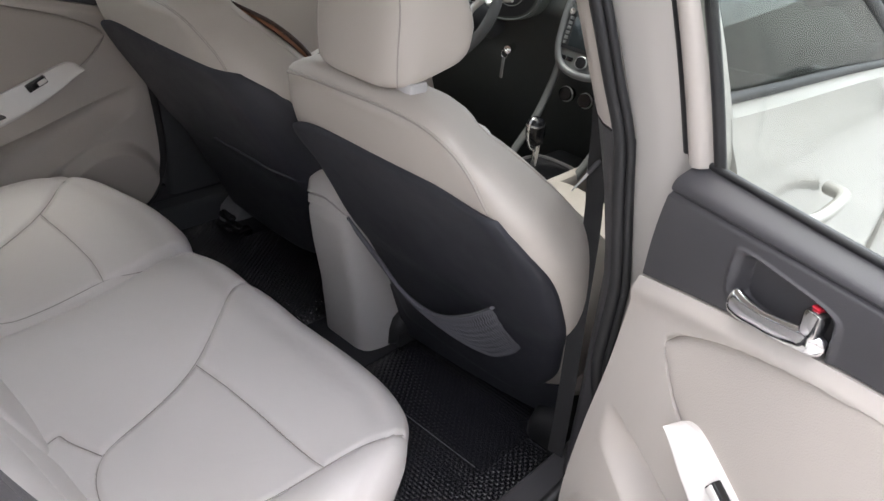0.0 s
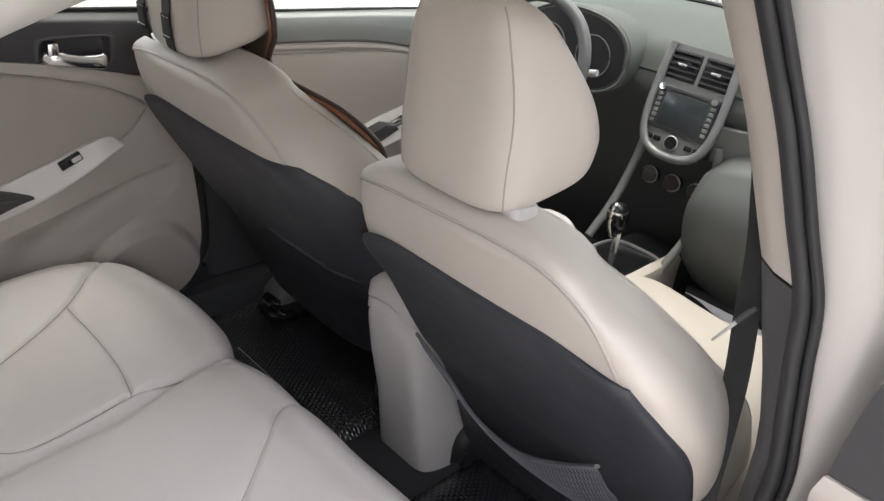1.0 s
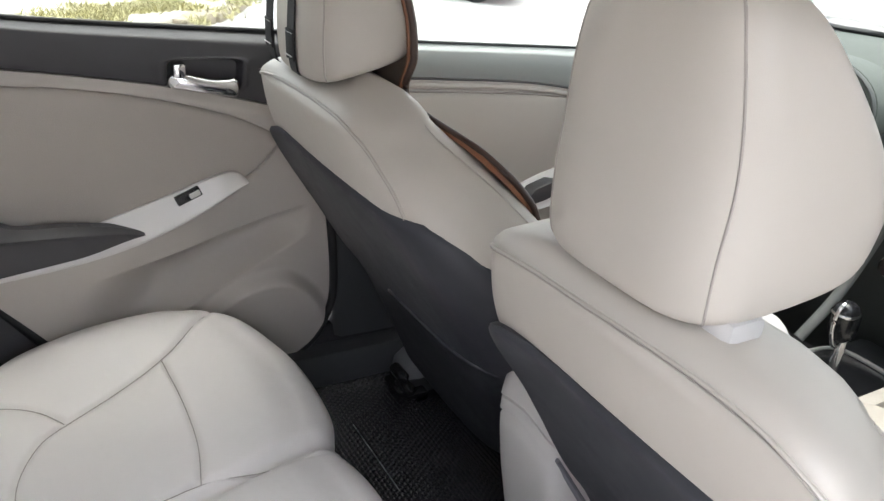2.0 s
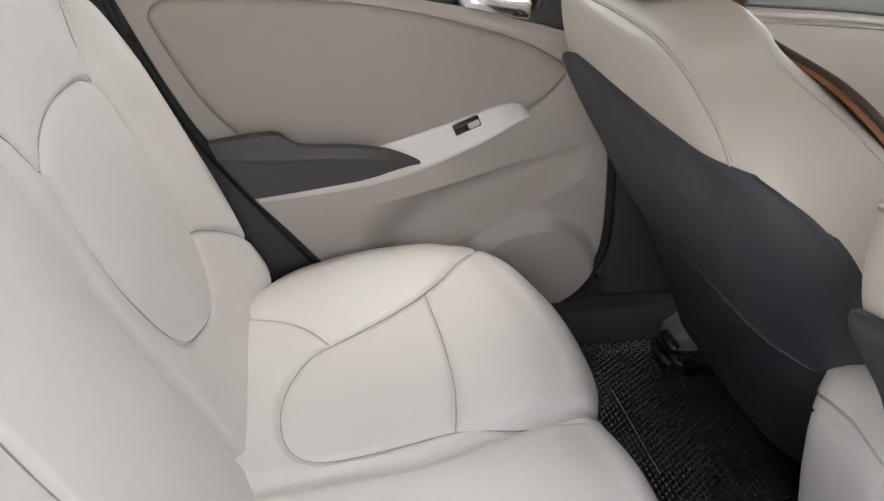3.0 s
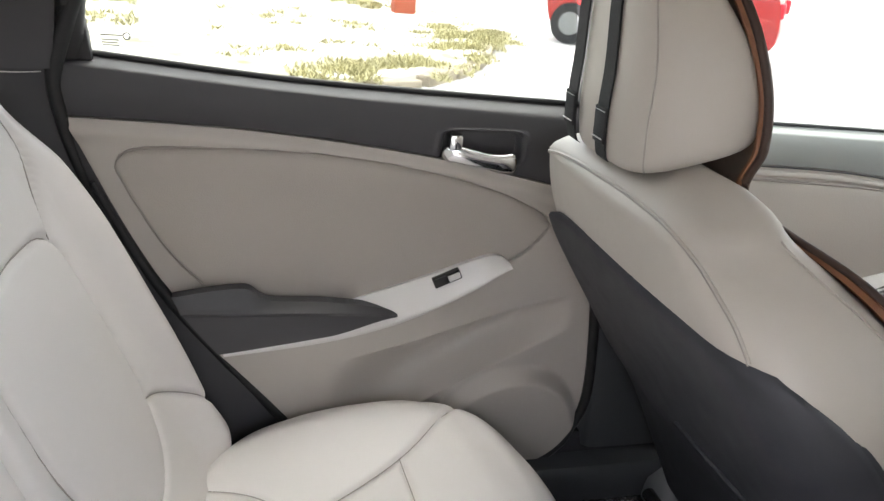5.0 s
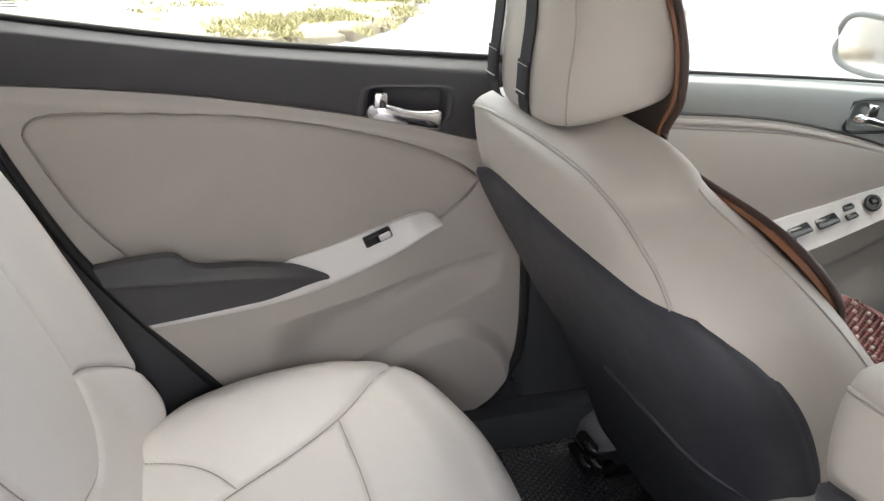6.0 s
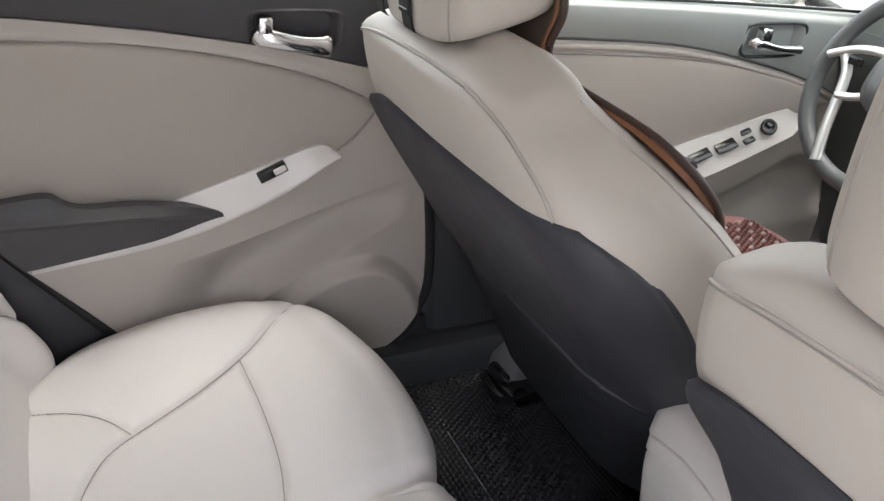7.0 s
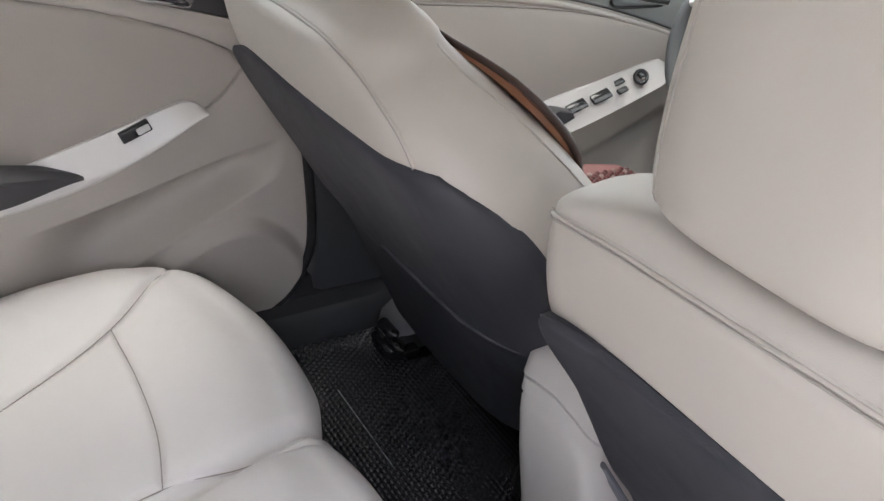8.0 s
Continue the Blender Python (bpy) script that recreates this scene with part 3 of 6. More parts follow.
        prism("pull_cup", [(0.665, 0.667), (0.70, 0.714), (0.75, 0.730), (0.79, 0.722), (0.80, 0.708), (0.74, 0.683)], 0, -0.69, -0.652, CHARCOAL, door, "charcoal pull cup", 0.004)
    ys = np.linspace(0.22, 1.35, 40)
    tube("belt_seal", put(-0.738, ys, F_SILL(ys) + 0.001), 0.0035 if side < 0 else 0.007, BLACK, door, "black rubber belt seal")
    u, v = np.meshgrid(np.linspace(0, 1, 20), np.linspace(0, 1, 10), indexing="ij")
    y = 0.19 + (1.22 - 0.62 * v) * u
    z = F_SILL(y) - 0.01 + (1.33 - F_SILL(y)) * v
    pane = sheet("window_pane", put(-0.752 + 0.12 * v, y, z), GLASS if side < 0 else GLASS_SMOKE, door, "clear side window glass" if side < 0 else "dark tinted side window glass", (side * 0.004, 0, 0))
    pane.visible_shadow = True
    rail = catmull([(-0.735, 0.185, 1.04), (-0.70, 0.165, 1.16), (-0.655, 0.135, 1.28), (-0.632, 0.10, 1.335)], 6)
    tube("rear_window_post", put(rail[:, 0], rail[:, 1] + (0.0 if side < 0 else 0.05), rail[:, 2]), 0.020, CHARCOAL, door, "", 10)
    rail = catmull([(-0.632, 0.10, 1.34), (-0.632, 0.6, 1.335), (-0.66, 0.95, 1.26), (-0.735, 1.40, 1.02)], 8)
    tube("top_window_rail", put(rail[:, 0], rail[:, 1], rail[:, 2]), 0.018, CHARCOAL, door, "", 10)
    u, v = np.meshgrid(np.linspace(0, 1, 30), np.linspace(0, 1, 30), indexing="ij")
    z = 0.30 + (F_SILL(0.2 + 1.15 * u) + (-0.012 if side < 0 else 0.078 - 0.055 * u) - 0.30) * v
    y = 0.21 + 1.13 * u
    x = -0.85 + 0.025 * (2 * v - 1) ** 2 + 0.03 * step(v, 0.88, 1)
    sheet("outer_skin", put(x, y, z), PAINT, door, "pale silver painted outer skin", (-side * 0.05, 0, 0))
    if side > 0:
        tube("outer_belt_seal", put(x[:, -1] + 0.046, y[:, -1], z[:, -1] + 0.004), 0.010, BLACK, door, "black rubber outer belt seal", 8)
    grip = catmull([(-0.85, 0.42, 0.935), (-0.885, 0.45, 0.94), (-0.892, 0.53, 0.942), (-0.885, 0.60, 0.94), (-0.85, 0.63, 0.935)], 6)
    tube("outer_handle", put(grip[:, 0], grip[:, 1], grip[:, 2]), 0.013, PAINT, door, "painted outer pull handle", 10)
    rings = []
    for yy, sc in ((1.200, 0.90), (1.210, 1.0), (1.25, 1.0), (1.29, 0.85), (1.32, 0.55), (1.33, 0.2)):
        r = super_ring(-0.975, 1.052, 0.110 * sc, 0.070 * sc, 3.2, 32)
        rings.append(put(r[:, 0], yy, r[:, 1]))
    house = loft("mirror_housing", rings, PAINT, door, "painted door mirror housing")
    r = super_ring(-0.975, 1.052, 0.098, 0.060, 3.2, 32)
    loft("mirror_glass", [put(r[:, 0], 1.1965, r[:, 1]), put(r[:, 0], 1.1995, r[:, 1])], MIRROR, house, "mirror glass")
    r = super_ring(-0.975, 1.052, 0.106, 0.067, 3.2, 40)
    tube("mirror_rim", put(r[:, 0], np.full(40, 1.1985), r[:, 1]), 0.009, DASH_GREY, house, "grey mirror rim", 8, True)
    arm = [(-0.80, 1.27, 0.985), (-0.86, 1.26, 1.00), (-0.90, 1.25, 1.03)]
    tube("mirror_arm", put(*np.array(arm).T), 0.022, BLACK, door, "", 10)
    return door


front_door(-1, "closed driver's door with beige trim and pale switch panel")
front_door(1, "closed passenger door, pale silver outside with tinted window")


# ---- car body ----
body = thing("car_body", (0, 0, 0.2), "cabin shell of a pale silver sedan with beige headliner", "car")
# floor and tunnel
u, v = np.meshgrid(np.linspace(0, 1, 80), np.linspace(0, 1, 50), indexing="ij")
x = -0.74 + 1.48 * u
y = -0.70 + 2.2 * v
z = 0.235 + 0.03 * np.exp(-(x / 0.11) ** 4) + 0.17 * step(np.abs(x), 0.67, 0.72)
sheet("floor_pan", np.stack([x, y, z], -1), CARPET, body, "black carpeted floor", (0, 0, -0.03))
for s in (-1, 1):
    dz = -0.05 if s < 0 else 0.0
    prism("sill", [(s * 0.675, 0.20), (s * 0.675, 0.385 + dz), (s * 0.69, 0.405 + dz), (s * 0.75, 0.41 + dz), (s * 0.80, 0.36 + dz), (s * 0.84, 0.34 + dz), (s * 0.84, 0.20)], 1, -0.75, 1.4,
          PAINT, body, "painted door sill", 0.004)
    prism("sill_trim", [(s * 0.655, 0.25), (s * 0.655, 0.395 + dz), (s * 0.665, 0.412 + dz), (s * 0.715, 0.418 + dz), (s * 0.715, 0.40 + dz), (s * 0.673, 0.385 + dz), (s * 0.673, 0.25)], 1, -0.6, 1.35, CHARCOAL if s > 0 else DASH_DARK, body, "charcoal sill trim", 0.003)


def pillar_section(s, z):
    """Place of the pillar's inner face at a height: x and y."""
    xs = np.interp(z, [0.38, 0.86, 1.085, 1.24, 1.40], [0.70, 0.695, 0.66, 0.605, 0.53])
    ys = np.interp(z, [0.38, 0.86, 1.085, 1.24, 1.40], [0.20, 0.175, 0.145, 0.115, 0.08])
    return s * xs, ys + (0.035 if s < 0 else 0.0)


def b_pillar(s):
    for name, lo, hi, m, lab in (("b_pillar_lower_trim", 0.38, 1.083, CHARCOAL if s > 0 else DASH_DARK, "charcoal lower pillar trim"), ("b_pillar_upper_trim", 1.087, 1.40, BEIGE, "beige upper pillar trim")):
        rings = []
        for z in np.linspace(lo, hi, 16):
            px, py = pillar_section(s, z)
            w = np.interp(z, [0.38, 0.6, 0.9, 1.1, 1.4], [0.30, 0.22, 0.12, 0.085, 0.08])
            swell = s * (float(np.interp(z, [0.6, 0.9, 1.08], [0.004, 0.022, 0.042])) if s > 0 else 0.004)
            rings.append([(px + s * 0.045, py - 0.012, z), (px + s * 0.012, py - 0.010, z), (px - 0.3 * swell, py + 0.002, z), (px - 0.9 * swell, py + w * 0.3, z), (px - swell, py + w * 0.55, z), (px, py + w, z), (px + s * 0.05, py + w + 0.01, z)])
        loft(name, rings, m, body, lab, True, 50)
    rings = []
    for z in np.linspace(0.36, 1.40, 24):
        px, py = pillar_section(s, z)
        rings.append([(px + s * 0.047, py - 0.010, z), (px + s * 0.085, py - 0.004, z), (px + s * 0.15, py + 0.026, z), (px + s * 0.15, py + 0.08, z), (px + s * 0.05, py + 0.10, z)])
    loft("b_pillar_panel", rings, PAINT, body, "pale silver painted pillar flange", True, 50)


b_pillar(1)
b_pillar(-1)


def seal_ring(s):
    """The black rubber seal round a rear door opening."""
    line = [(0.57, 0.05, 1.40), (0.605, 0.09, 1.30)]
    for z in np.linspace(1.24, 0.70, 8):
        px, py = pillar_section(1, z)
        line.append((px + 0.028, py - 0.018, z))
    line += [(0.740, 0.178, 0.61), (0.742, 0.186, 0.53), (0.738, 0.165, 0.465), (0.728, 0.115, 0.422), (0.718, 0.02, 0.412), (0.72, -0.20, 0.42), (0.73, -0.29, 0.46), (0.73, -0.38, 0.55),
             (0.73, -0.56, 0.76), (0.72, -0.68, 0.99), (0.69, -0.70, 1.12), (0.655, -0.675, 1.28), (0.625, -0.62, 1.36), (0.61, -0.47, 1.405), (0.60, -0.2, 1.42)]
    c = catmull(line[:-3], 6)
    c[:, 0] *= s
    tube("door_seal", c, 0.011, BLACK, body, "black rubber door seal", 10)
    c2 = c + np.array((s * 0.017, -0.003, 0))
    tube("door_seal_lip", c2, 0.006, BLACK, body, "", 8)


seal_ring(1)
tube("pillar_seal", catmull([(-0.672, -0.60, 1.28), (-0.690, -0.636, 1.192), (-0.700, -0.655, 1.145), (-0.706, -0.673, 1.092), (-0.708, -0.672, 1.034), (-0.708, -0.645, 0.923), (-0.708, -0.556, 0.764), (-0.708, -0.43, 0.58), (-0.708, -0.36, 0.48)], 8), np.r_[np.full(24, 0.0125), np.linspace(0.0125, 0.006, 17), np.full(24, 0.006)], BLACK, body, "black rubber seal along the rear pillar", 10)
# roof rails, headliner and roof
for s in (-1, 1):
    line = catmull([(s * 0.60, 1.05, 1.16), (s * 0.575, 0.75, 1.36), (s * 0.582, 0.35, 1.435), (s * 0.60, 0.05, 1.455), (s * 0.617, -0.25, 1.457), (s * 0.634, -0.42, 1.446), (s * 0.646, -0.52, 1.428), (s * 0.652, -0.60, 1.408), (s * 0.65, -0.74, 1.34)], 8)
    line = line + np.array((0, 0, 0.009 if s > 0 else 0.0))
    tube("roof_rail_trim", line, 0.030, BEIGE, body, "beige roof rail trim", 12)
    tube("roof_rail_panel", line + np.array((s * 0.045, 0, 0.014)), 0.030, PAINT, body, "painted roof rail", 12)
u, v = np.meshgrid(np.linspace(0, 1, 40), np.linspace(0, 1, 50), indexing="ij")
x = (-0.575 + 1.15 * u)
y = -0.95 + 1.72 * v
crown = 0.035 * (1 - (2 * u - 1) ** 2) - 0.06 * step(np.abs(v - 0.5), 0.36, 0.5)
sheet("headliner", np.stack([x, y, 1.435 + crown], -1), HEADLINER, body, "beige headliner", (0, 0, 0.01))
sheet("roof_skin", np.stack([x * 1.08, y, 1.462 + crown], -1), PAINT, body, "pale silver roof", (0, 0, 0.008))
# rear quarter, parcel shelf, bulkheads
for s in (-1, 1):
    u, v = np.meshgrid(np.linspace(0, 1, 24), np.linspace(0, 1, 40), indexing="ij")
    z = 0.36 + 0.729 * v
    y = -0.98 + (REAR_EDGE(z) + 0.004 + 0.98) * u
    x = s * (0.655 + 0.072 * u ** 2)
    sheet("quarter_trim", np.stack([x, y, z], -1), CHARCOAL, body, "charcoal rear quarter trim", (s * 0.03, 0, 0))
    z = 1.092 + 0.302 * v
    y = -1.02 + (np.interp(z, [1.10, 1.2, 1.3, 1.4], [-0.672, -0.655, -0.625, -0.56]) + 1.02) * u
    x = s * (0.655 + 0.04 * u ** 2 - 0.12 * v ** 1.5)
    sheet("c_pillar_trim", np.stack([x, y, z], -1), CHARCOAL, body, "charcoal rear pillar trim", (s * 0.03, 0, 0))
    u2, v2 = np.meshgrid(np.linspace(0, 1, 20), np.linspace(0, 1, 20), indexing="ij")
    y = -2.0 + (-0.72 + 2.0) * u2
    z = 0.35 + 0.72 * v2
    sheet("quarter_panel", np.stack([s * (0.84 - 0.03 * v2 ** 2 + 0 * u2), y - 0.25 * (v2 - 0.9) * 0, z], -1), PAINT, body, "pale silver rear quarter panel", (-s * 0.02, 0, 0))
block("parcel_shelf", (-0.66, -1.30, 1.03), (0.66, -0.78, 1.06), CHARCOAL, body, "charcoal parcel shelf", 0.01)
block("rear_bulkhead", (-0.70, -0.95, 0.22), (0.70, -0.92, 1.03), CHARCOAL, body, "", 0.004)
block("front_bulkhead", (-0.72, 1.585, 0.22), (0.72, 1.62, 1.09), CHARCOAL, body, "", 0.004)
# windscreens
def screen(name, y0, z0, w0, y1, z1, w1, m, lab):
    u, v = np.meshgrid(np.linspace(0, 1, 16), np.linspace(0, 1, 10), indexing="ij")
    P = np.stack([(2 * u - 1) * (w0 + (w1 - w0) * v), y0 + (y1 - y0) * v - np.sign(y1 - y0) * 0.08 * (1 - (2 * u - 1) ** 2), z0 + (z1 - z0) * v], -1)
    ob = sheet(name, P, m, body, lab, (0, 0, 0.004))
    ob.visible_shadow = True


screen("windscreen", 1.58, 1.105, 0.66, 0.74, 1.375, 0.54, GLASS_FRONT, "clear windscreen")
screen("rear_screen", -1.35, 1.06, 0.60, -0.93, 1.375, 0.50, GLASS_REAR, "dark tinted rear window")
for s in (-1, 1):
    tube("a_pillar_trim", catmull([(s * 0.70, 1.50, 0.99), (s * 0.65, 1.12, 1.18), (s * 0.58, 0.76, 1.35)], 6), 0.034, BEIGE, body, "beige front pillar trim", 10)
for s in (-1, 1):
    block("front_wing", (s * 0.84 - 0.02, 1.36, 0.35), (s * 0.84 + 0.02, 2.3, 0.98), PAINT, body, "pale silver front wing", 0.015)
u, v = np.meshgrid(np.linspace(-1, 1, 24), np.linspace(0, 1, 16), indexing="ij")
sheet("bonnet", np.stack([u * (0.80 - 0.05 * v), 1.60 + 0.74 * v, 1.085 - 0.10 * v ** 1.5 - 0.05 * u ** 2], -1), PAINT, body, "pale silver bonnet", (0, 0, -0.012))
belt = tube("seat_belt", catmull([(0.555, 0.225, 1.24), (0.597, 0.225, 1.08), (0.612, 0.225, 0.98), (0.627, 0.225, 0.886), (0.640, 0.225, 0.732), (0.658, 0.22, 0.55), (0.668, 0.215, 0.42)], 8), 0.0165, WEB, body, "black seat belt webbing", 8, False, 0.08)
tube("belt_tongue", [(0.588, 0.205, 0.940), (0.600, 0.207, 0.962), (0.612, 0.208, 0.985)], [0.0015, 0.0022, 0.0028], SILVER, belt, "metal belt tongue", 10, False, 0.5)
tube("tongue_grip", [(0.608, 0.208, 0.978), (0.618, 0.208, 0.996), (0.624, 0.208, 1.006)], [0.0035, 0.004, 0.003], CHARCOAL, belt, "grey plastic grip", 10, False, 0.6)
check = tube("door_check", [(0.765, 0.185, 0.690), (0.79, 0.178, 0.678), (0.835, 0.165, 0.655)], [0.006, 0.005, 0.005], BLACK, body, "black door check strap", 8, False, 0.5)
tube("check_bracket", [(0.762, 0.200, 0.692), (0.768, 0.184, 0.688)], 0.016, DASH_GREY, check, "grey check bracket", 12)
tube("pillar_joint", catmull([(-0.650, -0.80, 1.0950), (-0.664, -0.72, 1.0915), (-0.682, -0.684, 1.0900)], 6), 0.0007, SATIN, body, "pale line at the pillar trim joint", 6)


# outside of the sedan
u, v = np.meshgrid(np.linspace(-1, 1, 24), np.linspace(0, 1, 16), indexing="ij")
sheet("boot_lid", np.stack([u * (0.80 - 0.04 * v), -1.33 - 0.62 * v, 1.055 + 0.02 * (1 - u ** 2) - 0.05 * v ** 3], -1), PAINT, body, "pale silver boot lid", (0, 0, -0.01))
prism("rear_bumper", [(-1.93, 0.30), (-2.02, 0.36), (-2.04, 0.60), (-1.99, 0.82), (-1.95, 1.01), (-1.90, 1.01), (-1.90, 0.30)], 0, -0.82, 0.82, PAINT, body, "pale silver rear bumper", 0.02)
prism("front_bumper", [(2.30, 0.24), (2.44, 0.28), (2.47, 0.50), (2.43, 0.72), (2.36, 0.90), (2.28, 0.94), (2.28, 0.24)], 0, -0.80, 0.80, PAINT, body, "pale silver front bumper", 0.03)
for s in (-1, 1):
    for wy in (-1.02, 1.72):
        wheel_part = tube("wheel", [(s * 0.64, wy, 0.30), (s * 0.65, wy, 0.30), (s * 0.82, wy, 0.30), (s * 0.83, wy, 0.30)], [0.26, 0.30, 0.30, 0.27], BLACK, body, "black tyre", 32)
        tube("rim", [(s * 0.80, wy, 0.30), (s * 0.836, wy, 0.30)], [0.21, 0.19], SILVER, wheel_part, "silver wheel rim", 24)
        for k in range(5):
            g = k * 1.2566
            tube("rim_spoke", [(s * 0.838, wy + 0.03 * math.cos(g), 0.30 + 0.03 * math.sin(g)), (s * 0.842, wy + 0.18 * math.cos(g), 0.30 + 0.18 * math.sin(g))], 0.022, SILVER, wheel_part, "", 8)


# ---- front seats ----
DX = -0.70
BACK_Y = smooth_fn([(0.36, 0.36), (0.43, 0.330), (0.60, 0.245), (0.685, 0.185), (0.757, 0.140), (0.925, 0.036), (1.03, 0.0), (1.10, -0.01)])
LEFT_X = smooth_fn([(0.36, 0.11), (0.45, 0.09), (0.70, 0.075), (0.80, 0.082), (0.93, 0.100), (1.0, 0.110), (1.03, 0.118), (1.1, 0.14)])
RIGHT_X = smooth_fn([(0.36, 0.55), (0.43, 0.59), (0.55, 0.628), (0.70, 0.655), (0.82, 0.664), (0.876, 0.660), (0.93, 0.640), (0.96, 0.615), (1.0, 0.570), (1.03, 0.515), (1.1, 0.46)])
DEPTH = smooth_fn([(0.36, 0.25), (0.45, 0.265), (0.70, 0.265), (0.80, 0.25), (0.90, 0.20), (0.97, 0.155), (1.03, 0.115), (1.1, 0.10)])
SPLAY = 0.035
SEAT = {"slim": 0.0, "round": 0.09, "lift": 0.0, "inset": 0.0}


def corner(a, b, c, r, n=9):
    """A rounded corner at b between a and c."""
    a, b, c = np.array(a), np.array(b), np.array(c)
    p = b + (a - b) / np.linalg.norm(a - b) * r
    q = b + (c - b) / np.linalg.norm(c - b) * r
    t = np.linspace(0, 1, n)[:, None]
    return (1 - t) ** 2 * p + 2 * t * (1 - t) * b + t * t * q


def back_ring(z):
    """Section of the backrest at a height: narrower behind than in front."""
    l, r, d, y0 = float(LEFT_X(z)), float(RIGHT_X(z)), float(DEPTH(z)), float(BACK_Y(z))
    inset = SEAT["inset"] * (1 - float(step(z, 0.84, 0.94)))
    l += inset
    sp = SPLAY * float(np.interp(z, [0.5, 0.9, 1.03], [0.6, 1.0, 0.5]))
    sp_r = sp - SEAT["slim"] * float(np.interp(z, [0.6, 0.75, 0.9, 1.0], [0.45, 0.7, 1.0, 0.6]))
    c = [(l, y0), (r, y0), (r + sp_r, y0 + d), (l - sp - inset, y0 + d)]
    rads = [0.03, float(np.interp(z, [0.60, 0.76, 0.9, 1.0, 1.03], [SEAT["round"], 0.45 * SEAT["round"] + 0.0495, 0.09, 0.06, 0.04])), min(0.06, d * 0.45), min(0.06, d * 0.45)]
    arcs = [corner(c[i - 1], c[i], c[(i + 1) % 4], rads[i]) for i in range(4)]
    out = []
    for i in range(4):
        out += list(arcs[i])
        a, b = arcs[i][-1], arcs[(i + 1) % 4][0]
        out += [a + (b - a) * t for t in np.linspace(0, 1, 14)[1:-1]]
    out = np.array(out)
    t = np.clip((out[:, 0] - l) / (r - l), 0, 1)
    out[:, 1] -= np.where(out[:, 1] < y0 + d / 2, 0.010 * np.sin(np.pi * t), 0.0)
    front = out[:, 1] > y0 + d * 0.8
    out[:, 1] -= front * float(np.interp(z, [0.5, 0.8, 1.0], [0.05, 0.05, 0.0])) * np.sin(np.pi * t) ** 2
    return np.column_stack([out, z + SEAT["lift"] * float(step(z, 0.86, 1.0)) * (out[:, 1] - y0)])


def seat_back_y(x, z):
    """Rear face of the backrest, round its right rear corner."""
    l, r, y0 = LEFT_X(z), RIGHT_X(z), BACK_Y(z)
    rr = np.interp(z, [0.60, 0.76, 0.9, 1.0, 1.03], [0.17, 0.11, 0.09, 0.06, 0.04])
    e = np.clip(r - x, 0.0, rr)
    f = np.clip(x - l, 0.0, 0.03)
    q = 1 - np.sqrt(np.clip(e / rr, 0, 1))
    g = 1 - np.sqrt(np.clip(f / 0.03, 0, 1))
    t = np.clip((x - l) / (r - l), 0, 1)
    return y0 + rr * q ** 2 + 0.03 * g ** 2 - 0.010 * np.sin(np.pi * t)


def skin_y(x, z):
    """Rear face of the backrest by its own section."""
    line = back_ring(min(z, 1.03))[2:46]
    return float(np.interp(x, np.maximum.accumulate(line[:, 0]), line[:, 1]))


PANEL_END_NET = smooth_fn([(0.36, 0.36), (0.40, 0.345), (0.43, 0.337), (0.50, 0.312), (0.60, 0.262), (0.674, 0.220), (0.74, 0.178), (0.813, 0.130), (0.86, 0.092), (0.897, 0.063), (0.92, 0.045), (0.955, 0.026)])
PANEL_END_PLAIN = smooth_fn([(0.36, 0.42), (0.43, 0.40), (0.50, 0.375), (0.60, 0.325), (0.70, 0.262), (0.78, 0.212), (0.802, 0.197), (0.855, 0.162), (0.897, 0.129), (0.927, 0.099), (0.945, 0.070), (0.955, 0.050)])
PANEL_RIGHT_NET = smooth_fn([(0.36, 0.46), (0.40, 0.50), (0.43, 0.535), (0.47, 0.565), (0.50, 0.583), (0.55, 0.607), (0.60, 0.632), (0.65, 0.660), (0.70, 0.69), (0.96, 0.75)])
PANEL_RIGHT_PLAIN = smooth_fn([(0.36, 0.60), (0.43, 0.61), (0.50, 0.625), (0.55, 0.638), (0.60, 0.65), (0.70, 0.69), (0.96, 0.75)])


def panel_row(z, panel_end, panel_right):
    """The rear panel's section: from the left rear corner round the right one."""
    ring = back_ring(z)[:, :2]
    line = ring[5:44]
    stop = len(line)
    for i in range(12, len(line)):
        if line[i, 1] >= panel_end(z) and line[i, 0] > 0.4 or line[i, 0] >= panel_right(z):
            stop = i + 1
            break
    a, b = line[stop - 2], line[stop - 1]
    t = 1.0
    if b[1] > panel_end(z) > a[1]:
        t = float((panel_end(z) - a[1]) / (b[1] - a[1]))
    if b[0] > panel_right(z) > a[0]:
        t = min(t, float((panel_right(z) - a[0]) / (b[0] - a[0])))
    run = np.r_[0, np.cumsum(np.linalg.norm(np.diff(line, axis=0), axis=1))]
    return line, run, run[stop - 2] + (run[stop - 1] - run[stop - 2]) * t


